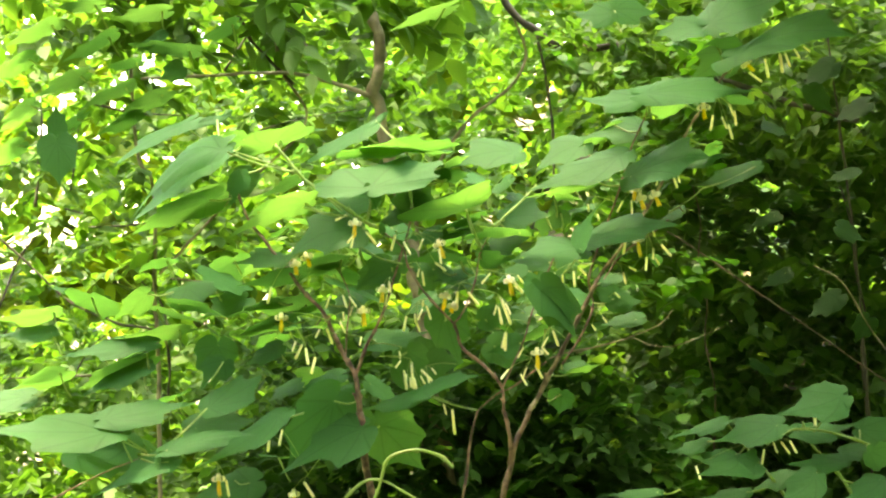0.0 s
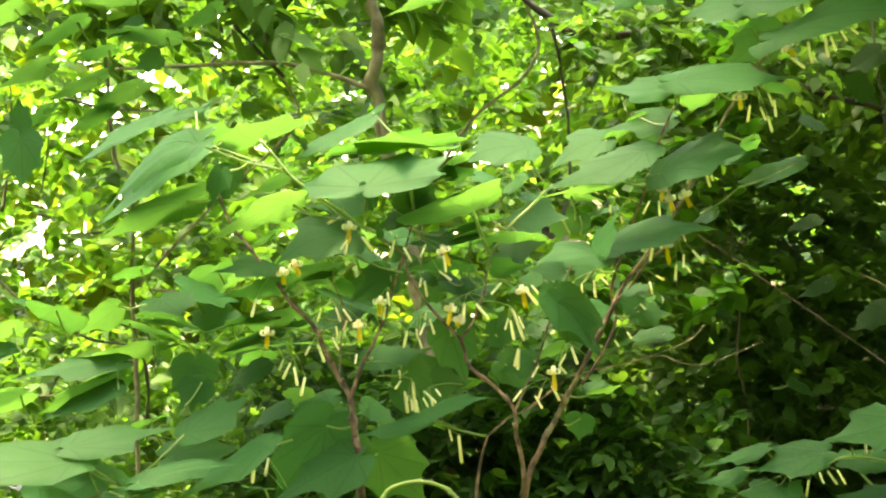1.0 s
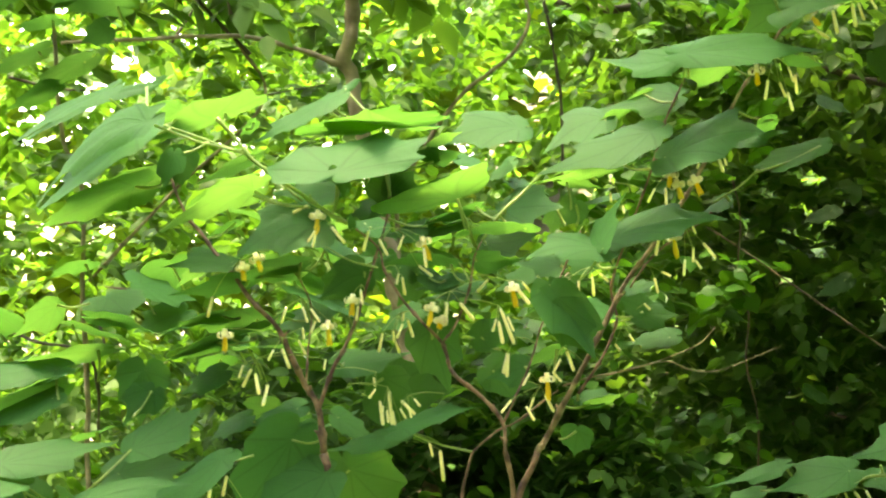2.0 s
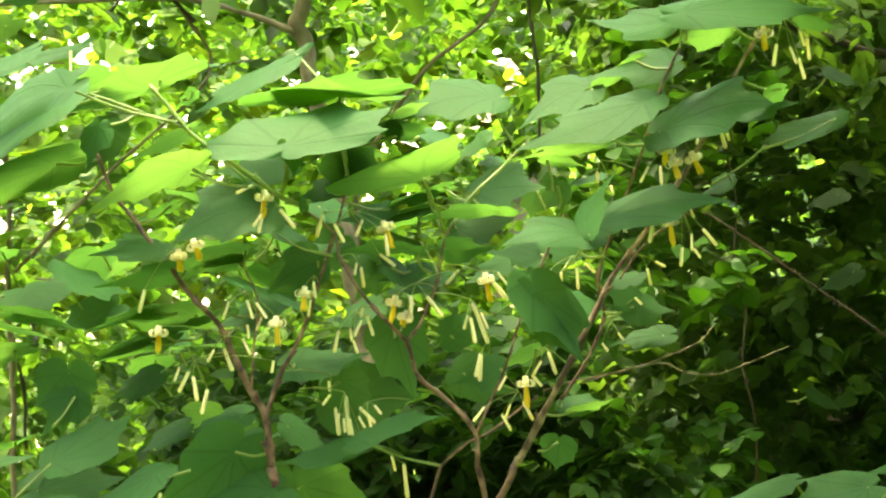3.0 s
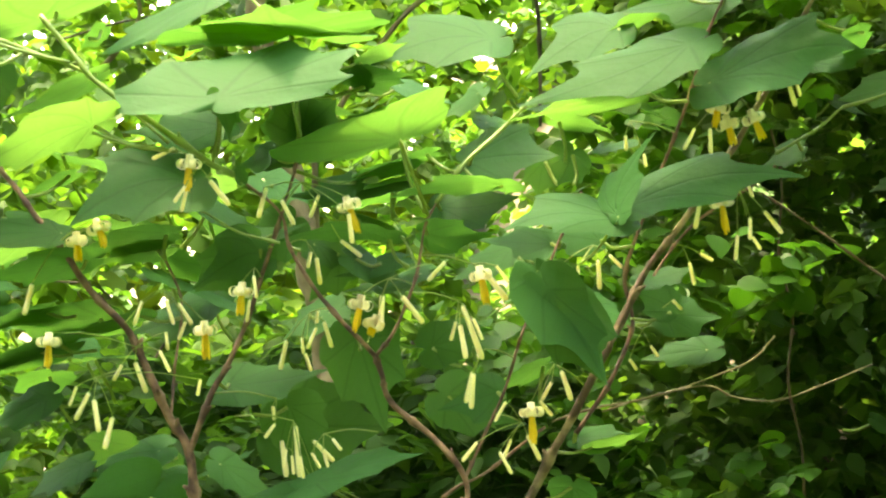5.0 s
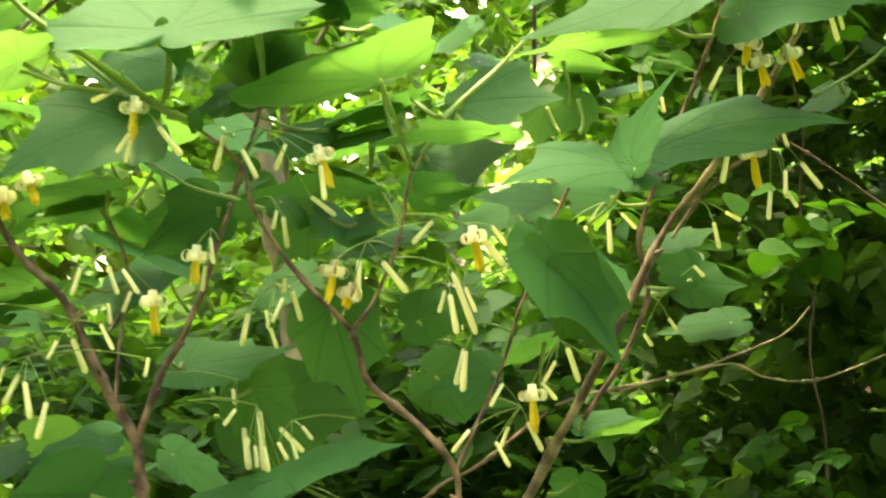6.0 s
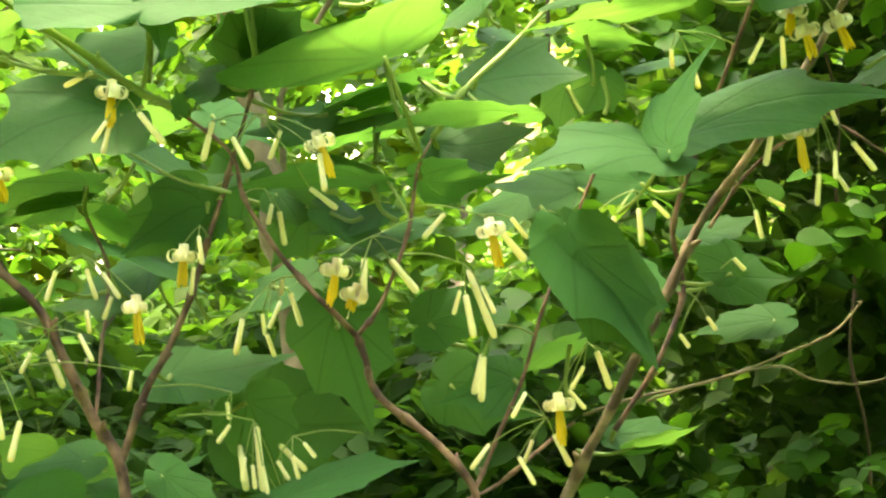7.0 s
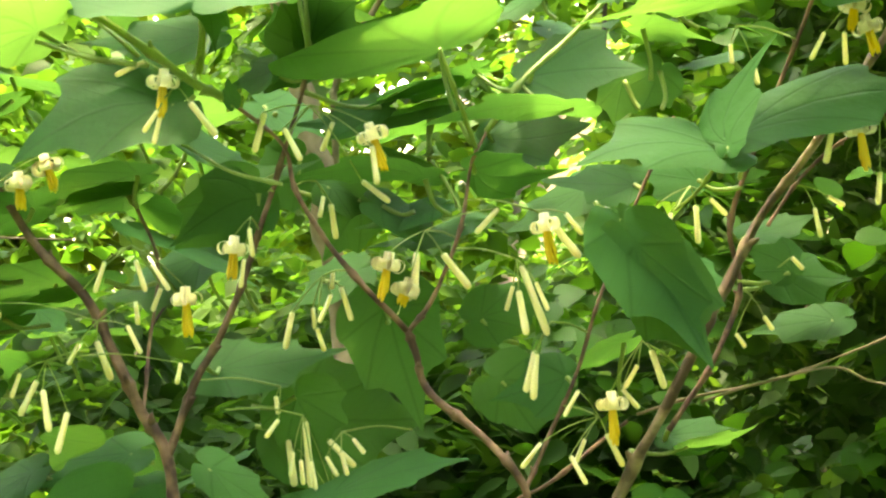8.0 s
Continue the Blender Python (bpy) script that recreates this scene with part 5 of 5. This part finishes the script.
foliage("crown", left_tree, WOODS, clumped(within(560, (-1.25, 0.7, 0.95), (-0.1, 1.5, 2.3), 15), 3.5, 0.12), 0.043, 16, broad=1.2, fine=True)

rng = random.Random(31)
for k in range(20):
    x, y, z = rng.uniform(-1.15, -0.25), rng.uniform(0.85, 1.5), rng.uniform(1.05, 2.0)
    dx, dz = rng.uniform(-0.25, 0.25), rng.uniform(-0.05, 0.28)
    stem(left_tree, [(x, y, z), (x + dx * 0.4, y + 0.02, z + dz * 0.5), (x + dx, y - 0.03, z + dz * 0.8)], rng.uniform(0.002, 0.004), 0.0012, DARKBARK, "twig", knots=False)

# large leaves at its edge
leaf(left_tree, (-0.789, 0.347, 1.707), (-0.780, 0.330, 1.615), 0.088, (0, -0.9, 0.4), (-0.769, 0.406, 1.718))
leaf(left_tree, (-0.790, 0.360, 1.732), (-0.794, 0.360, 1.784), 0.050, (0, -0.9, -0.3), (-0.769, 0.419, 1.740))
leaf(left_tree, (-0.854, 0.400, 1.786), (-0.920, 0.400, 1.732), 0.069, (-0.2, 0.4, 0.9), (-0.822, 0.453, 1.787))
leaf(left_tree, (-0.752, 0.400, 1.847), (-0.848, 0.400, 1.804), 0.071, (-0.2, 0.4, 0.9), (-0.727, 0.467, 1.840))
leaf(left_tree, (-0.663, 0.420, 1.826), (-0.760, 0.420, 1.783), 0.069, (-0.2, 0.35, 0.9), (-0.660, 0.486, 1.824))
leaf(left_tree, (-0.698, 0.417, 1.928), (-0.790, 0.400, 1.873), 0.080, (-0.2, 0.4, 0.9), (-0.684, 0.485, 1.898))
leaf(left_tree, (-0.810, 0.400, 1.951), (-0.905, 0.400, 1.908), 0.082, (-0.2, 0.4, 0.9), (-0.779, 0.458, 1.923))
leaf(left_tree, (-0.595, 0.450, 1.935), (-0.649, 0.450, 1.901), 0.049, (0, -0.6, 0.7), (-0.595, 0.516, 1.898))
leaf(left_tree, (-0.555, 0.450, 1.867), (-0.598, 0.450, 1.843), 0.049, (0, -0.8, -0.2), (-0.555, 0.525, 1.854))
leaf(left_tree, (-0.537, 0.450, 1.904), (-0.661, 0.450, 1.920), 0.069, (0, 0.4, 0.9), (-0.537, 0.522, 1.876))
leaf(left_tree, (-0.857, 0.400, 1.882), (-0.940, 0.400, 1.839), 0.069, (0, 0.4, 0.9), (-0.820, 0.456, 1.868))
leaf(left_tree, (-0.592, 0.450, 1.985), (-0.695, 0.450, 1.971), 0.072, (0, 0.4, 0.9), (-0.589, 0.508, 1.940))
leaf(left_tree, (-0.726, 0.420, 1.994), (-0.829, 0.420, 1.991), 0.071, (0, 0.4, 0.9), (-0.709, 0.479, 1.954))
leaf(left_tree, (-0.640, 0.420, 1.877), (-0.713, 0.420, 1.863), 0.057, (0, 0.4, 0.9), (-0.639, 0.494, 1.860))
leaf(left_tree, (-0.758, 0.400, 1.759), (-0.866, 0.400, 1.667), 0.057, (-0.5, 0.4, 0.8), (-0.737, 0.458, 1.767))
leaf(left_tree, (-0.453, 0.500, 1.964), (-0.527, 0.500, 1.930), 0.061, (0, 0.4, 0.9), (-0.453, 0.553, 1.916))
leaf(left_tree, (-0.011, 0.400, 1.982), (-0.137, 0.400, 1.933), 0.059, (-0.2, 0.4, 0.9), (-0.035, 0.460, 1.948))
leaf(left_tree, (-0.875, 0.380, 1.705), (-0.944, 0.380, 1.657), 0.068, (0, 0.4, 0.9), (-0.846, 0.432, 1.715))
leaf(left_tree, (-0.593, 0.450, 1.813), (-0.693, 0.450, 1.759), 0.069, (-0.2, 0.4, 0.9), (-0.594, 0.512, 1.818))
leaf(left_tree, (-0.648, 0.450, 1.769), (-0.728, 0.450, 1.730), 0.058, (-0.2, 0.4, 0.9), (-0.648, 0.508, 1.783))

# ---- creepers and sticks on the shady side ----
def creeper(name, label, points, r0, r1, material, category="vine", group=""):
    v = thing(name, points[0], label, category, group)
    stem(v, points, r0, r1, material, "stalk")

creeper("bare_vine", "bare grey-brown vine hanging in a slant", [(0.416, 0.200, 1.521), (0.448, 0.200, 1.502), (0.546, 0.200, 1.434), (0.654, 0.200, 1.359), (0.751, 0.200, 1.290), (0.870, 0.200, 1.205), (0.999, 0.200, 1.096)], 0.0011, 0.0015, STALK, "vine", "bare vines")
creeper("bare_vine", "thin bare vine beside a taller one", [(0.715, 0.300, 1.456), (0.771, 0.300, 1.423), (0.826, 0.300, 1.333), (0.892, 0.300, 1.244)], 0.0014, 0.0016, PALE, "vine", "bare vines")
creeper("dead_twig", "bare curved twig with no leaves", [(0.232, 0.060, 1.292), (0.274, 0.060, 1.305), (0.339, 0.080, 1.317), (0.370, 0.080, 1.306), (0.412, 0.080, 1.303), (0.455, 0.080, 1.317), (0.510, 0.080, 1.340)], 0.0011, 0.0008, PALE, "twig", "dead twigs")
creeper("dead_twig", "pale bare twig behind the shrub stem", [(0.182, 0.060, 1.282), (0.227, 0.060, 1.296), (0.288, 0.080, 1.306), (0.346, 0.100, 1.324), (0.390, 0.100, 1.343), (0.414, 0.100, 1.368)], 0.0013, 0.0008, PALE, "twig", "dead twigs")
creeper("upright_stick", "dead reddish-brown stick standing on the bank", [(0.524, 0.700, 1.634), (0.541, 0.705, 1.560), (0.536, 0.700, 1.470), (0.552, 0.690, 1.390), (0.549, 0.700, 1.300), (0.570, 0.705, 1.190), (0.566, 0.700, 1.035)], 0.0013, 0.0020, STALK, "stick", "sticks on the bank")
creeper("upright_stick", "dark dead stem standing on the bank", [(0.862, 0.800, 1.638), (0.884, 0.790, 1.551), (0.894, 0.800, 1.450), (0.918, 0.810, 1.355), (0.907, 0.800, 1.255), (0.926, 0.800, 1.051)], 0.0022, 0.0028, DARKBARK, "stick", "sticks on the bank")
creeper("curled_shoot", "pale green shoot bent over in an arch", [(-0.143, -0.050, 1.026), (-0.127, -0.050, 1.072), (-0.112, -0.050, 1.109), (-0.066, -0.050, 1.120), (-0.025, -0.050, 1.112), (0.002, -0.050, 1.089)], 0.0028, 0.0035, GREEN, "shoot", "curled shoots")
creeper("curled_shoot", "pale green tendril in a low arch", [(-0.205, -0.030, 1.024), (-0.164, -0.030, 1.060), (-0.123, -0.030, 1.063), (-0.061, -0.030, 1.029)], 0.0028, 0.002, GREEN, "shoot", "curled shoots")

bank_shrub = thing("bank_shrub", (0.9, 0.75, 0), "shrub with lobed leaves on the bank, coloured dark for shade", "shrub")
stem(bank_shrub, [(0.9, 0.8, 0.0), (0.92, 0.75, 0.8), (0.88, 0.68, 1.4), (0.80, 0.60, 1.95)], 0.004, 0.002, DARKBARK, "stem")
leaf(bank_shrub, (0.790, 0.500, 1.875), (0.732, 0.500, 1.837), 0.058, (0, -0.6, 0.7), (0.799, 0.565, 1.837), BANK_SHADED)
leaf(bank_shrub, (0.757, 0.550, 1.830), (0.806, 0.550, 1.774), 0.059, (0.1, -0.8, 0.4), (0.772, 0.614, 1.794), BANK_SHADED)
leaf(bank_shrub, (0.868, 0.550, 1.797), (0.799, 0.550, 1.763), 0.059, (0, -0.6, 0.7), (0.868, 0.618, 1.763), BANK_SHADED)
leaf(bank_shrub, (0.854, 0.600, 1.660), (0.791, 0.600, 1.640), 0.052, (0, -0.5, 0.8), (0.857, 0.675, 1.645), BANK_SHADED)
leaf(bank_shrub, (0.687, 0.600, 1.565), (0.631, 0.600, 1.544), 0.052, (0, -0.5, 0.8), (0.650, 0.655, 1.553), BANK_SHADED)
leaf(bank_shrub, (0.816, 0.550, 1.538), (0.871, 0.550, 1.510), 0.059, (0, -0.6, 0.7), (0.827, 0.624, 1.528), BANK_SHADED)
leaf(bank_shrub, (0.585, 0.600, 1.661), (0.634, 0.600, 1.640), 0.045, (0, -0.5, 0.8), (0.565, 0.669, 1.641), BANK_SHADED)
leaf(bank_shrub, (0.662, 0.550, 1.753), (0.711, 0.550, 1.732), 0.051, (0, -0.5, 0.8), (0.637, 0.609, 1.720), BANK_SHADED)
leaf(bank_shrub, (0.710, 0.600, 1.444), (0.654, 0.600, 1.416), 0.052, (0, -0.5, 0.8), (0.672, 0.653, 1.433), BANK_SHADED)
leaf(bank_shrub, (0.807, 0.550, 1.394), (0.745, 0.550, 1.352), 0.059, (0, -0.7, 0.6), (0.824, 0.622, 1.385), BANK_SHADED)
leaf(bank_shrub, (0.862, 0.500, 1.346), (0.834, 0.500, 1.298), 0.051, (0, -0.9, 0.2), (0.869, 0.574, 1.336), BANK_SHADED)
leaf(bank_shrub, (0.489, 0.600, 1.397), (0.545, 0.600, 1.369), 0.052, (0, -0.5, 0.8), (0.510, 0.670, 1.387), BANK_SHADED)
leaf(bank_shrub, (0.293, 0.500, 1.096), (0.225, 0.500, 1.083), 0.058, (0, -0.5, 0.8), (0.329, 0.556, 1.086), BANK_SHADED)
leaf(bank_shrub, (0.643, 0.600, 1.253), (0.691, 0.600, 1.225), 0.037, (0, -0.5, 0.8), (0.614, 0.664, 1.238), BANK_SHADED)

# ---- woods all round ----
# out of view, added only to hold the sun off shrub and bank
canopy = thing("unseen_canopy_tree", (-5.0, -4.6, 0), "tall unseen tree added so that its crown shades the shrub", "tree")
stem(canopy, [(-5.0, -4.6, 0), (-4.9, -4.4, 3.5), (-4.4, -3.4, 7.5), (-3.4, -1.8, 11.0), (-3.0, -1.2, 13.0)], 0.20, 0.06, DARKBARK, "trunk", knots=False)
stem(canopy, [(-4.5, -3.6, 7.0), (-3.6, -1.6, 9.2), (-3.0, -0.4, 10.8)], 0.07, 0.02, DARKBARK, "limb", knots=False)
stem(canopy, [(-4.3, -3.2, 8.0), (-2.9, -1.2, 9.8), (-1.8, 0.2, 11.2)], 0.07, 0.02, DARKBARK, "limb", knots=False)


# keeps crown leaves whose shadow lands on the spots chosen to be dark
def shade(p):
    back = p - np.array(TO_SUN)[None, :] * ((p[:, 2] - 1.4) / TO_SUN.z)[:, None]
    a = ((back[:, 0] - 0.05) / 0.9) ** 2 + ((back[:, 1] - 0.2) / 1.1) ** 2 < 1
    b = ((back[:, 0] - 1.72) / 1.2) ** 2 + ((back[:, 1] - 1.4) / 1.5) ** 2 < 1
    b &= np.random.default_rng(10).uniform(0, 1, len(p)) < 0.25 + 0.2 * np.clip((back[:, 0] - 0.6) / 0.2, 0, 1)
    thin = np.random.default_rng(9).uniform(0, 1, len(p)) < 0.33 - 0.04 * np.clip(back[:, 0] / 0.35, 0, 1) + 0.20 * np.exp(-((back[:, 0] + 0.2) / 0.22) ** 2) + 0.18 * np.clip(-(back[:, 0] + 0.25) / 0.12, 0, 1) + 0.30 * np.exp(-((back[:, 0] - 0.06) / 0.14) ** 2) + 0.35 * ((back[:, 1] > 0.16) & (back[:, 1] < 0.95) & (np.abs(back[:, 0] + 0.2) < 0.32)) + 0.6 * np.clip((back[:, 0] - 0.50) / 0.1, 0, 1)
    c = (np.abs(back[:, 0] - 0.15) < 0.75) & (back[:, 1] > 1.2) & (back[:, 1] < 3.6)
    c &= np.array([noise.noise(Vector((q[0] * 1.5, q[1] * 1.5, 7.3))) > 0.0 for q in back])
    d = ((back[:, 0] - 0.78) / 0.38) ** 2 + ((back[:, 1] + 0.05) / 0.5) ** 2 < 1
    return (a & thin) | b | c | d


foliage("crown", canopy, WOODS, within(4700, (-5.5, -4.0, 10.0), (2.0, 5.0, 12.0), 25, shade), 0.13, 26)

# stands outside the view; put there to block light from the bank
canopy_right = thing("unseen_bank_tree", (2.9, 2.6, 0), "unseen tree added over the bank to darken it", "tree")
stem(canopy_right, [(2.9, 2.6, 0.9), (2.8, 2.5, 2.0), (2.3, 2.1, 2.8), (1.4, 1.5, 3.0)], 0.07, 0.02, DARKBARK, "trunk", knots=False)
stem(canopy_right, [(1.5, 1.55, 2.98), (1.25, 1.0, 2.9), (1.1, 0.4, 2.75)], 0.02, 0.006, DARKBARK, "limb", knots=False)


def open_left(p):
    side = p[:, 0] / (p[:, 1] + 3.8)
    return ((side > -0.16) | (side < -0.26) | (np.random.default_rng(3).uniform(0, 1, len(p)) < 0.5)) & open_top(p)


def open_top(p):
    """A gap in the leaves high up, where the light comes through."""
    side, up = p[:, 0] / (p[:, 1] + 3.8), (p[:, 2] - 1.4) / (p[:, 1] + 3.8)
    gap = ((side - 0.022) / 0.035) ** 2 + ((up - 0.105) / 0.028) ** 2 < 1
    gap |= ((side - 0.002) / 0.014) ** 2 + ((up - 0.062) / 0.012) ** 2 < 1
    return ~gap | (np.random.default_rng(4).uniform(0, 1, len(p)) < 0.68)


def open_side(p):
    """Fewer leaves where the woods open to the left."""
    side = p[:, 0] / (p[:, 1] + 3.8)
    return open_top(p) & ((side > -0.12) | (np.random.default_rng(6).uniform(0, 1, len(p)) < 0.72))


foliage("undergrowth_bank", None, GLOSSY, within(2900, (0.38, 0.75, 0.7), (2.0, 2.0, 2.3), 35), 0.042, 36, flat=0.45, broad=1.25, label="dark leafy undergrowth on the bank", kind="stuff")
foliage("thicket_bright", None, WOODS, clumped(within(6000, (-2.2, 1.3, 0.5), (0.9, 3.0, 3.0), 45, open_side), 1.9, -0.12), 0.036, 46, broad=1.45, label="bright green leafy thicket in the sun", kind="stuff")
foliage("thicket_low", None, WOODS, within(2800, (-2.4, 1.5, 0.15), (0.5, 3.4, 1.35), 145), 0.037, 146, broad=1.45, label="low leafy thicket in the sun", kind="stuff")
foliage("thicket_far", None, WOODS, clumped(within(3800, (-3.2, 3.2, 0.3), (2.2, 6.0, 4.2), 55, open_side), 1.0, -0.02), 0.060, 56, broad=1.4, label="sunlit woodland leaves further back", kind="stuff")
foliage("woods_far", None, SUNLIT, within(5200, (-14, 9, 0.0), (12, 14, 6), 65, open_left), 0.30, 66, label="wall of distant woodland, sunlight put into its leaf colour", kind="stuff")


# ring of leaves beside and behind the camera, added to block low sky light
def ring(n, seed):
    rng = np.random.default_rng(seed)
    a = rng.uniform(radians(-205), radians(25), n)
    r = rng.uniform(5.5, 7.5, n)
    high = 8.8 + 1.2 * np.clip(np.cos(a), 0, 1)
    return np.stack([r * np.cos(a), r * np.sin(a) - 0.5, rng.uniform(0, 1, n) * high], 1)


foliage("unseen_woods_around", None, WOODS, ring(7000, 75), 0.28, 76, label="unseen ring of leafy woods added to cut the side light", kind="stuff")
foliage("ivy_patch", None, FRESH, clumped(np.concatenate([within(290, (0.10, 0.46, 0.90), (0.52, 0.78, 1.45), 121), within(170, (0.24, 0.50, 1.42), (0.57, 0.80, 1.95), 123)]), 5.0, 0.04), 0.032, 122, per=8, broad=1.6, label="broad bright ivy leaves climbing the bank", kind="stuff", fine=True)
# leaf mass added to darken the shaded gap under the shrub
foliage("undergrowth_shade", None, SHADY, clumped(within(1700, (-0.46, 0.45, 0.55), (0.42, 0.95, 1.33), 131), 4.0, -0.14), 0.038, 132, label="leafy undergrowth behind the shrub, coloured dark for shade", kind="stuff", fine=True)
foliage("bank_cover", None, GLOSSY, within(1300, (0.35, 1.0, 0.6), (2.2, 1.6, 2.2), 85), 0.040, 86, flat=0.45, broad=1.25, label="small dark leaves covering the bank", kind="stuff")


def floor_points(n, lo, hi, seed):
    p = within(n, (*lo, 0.02), (*hi, 0.22), seed)
    p[:, 2] += np.array([ground_height(x, y) for x, y, z in p])
    return p


# below the view; this cover is added to dim light bounced from the ground
foliage("unseen_ground_plants", None, GLOSSY, floor_points(5200, (-5.5, -6), (5.5, 0.9), 95), 0.09, 96, label="low unseen plants added to weaken light bounced off the floor", kind="stuff")
foliage("bank_plants", None, GLOSSY, floor_points(6500, (-3.0, 0.9), (3.6, 6.5), 97), 0.08, 98, label="low plants and ivy on the bank", kind="stuff")

# leaves above the view that shade the bank and the low shrub
foliage("crown", canopy_right, GLOSSY, np.concatenate([within(100, (1.05, 0.1, 2.45), (2.8, 2.8, 3.3), 105), within(190, (0.50, -0.7, 2.25), (1.4, 0.5, 2.75), 107)]), 0.11, 106)
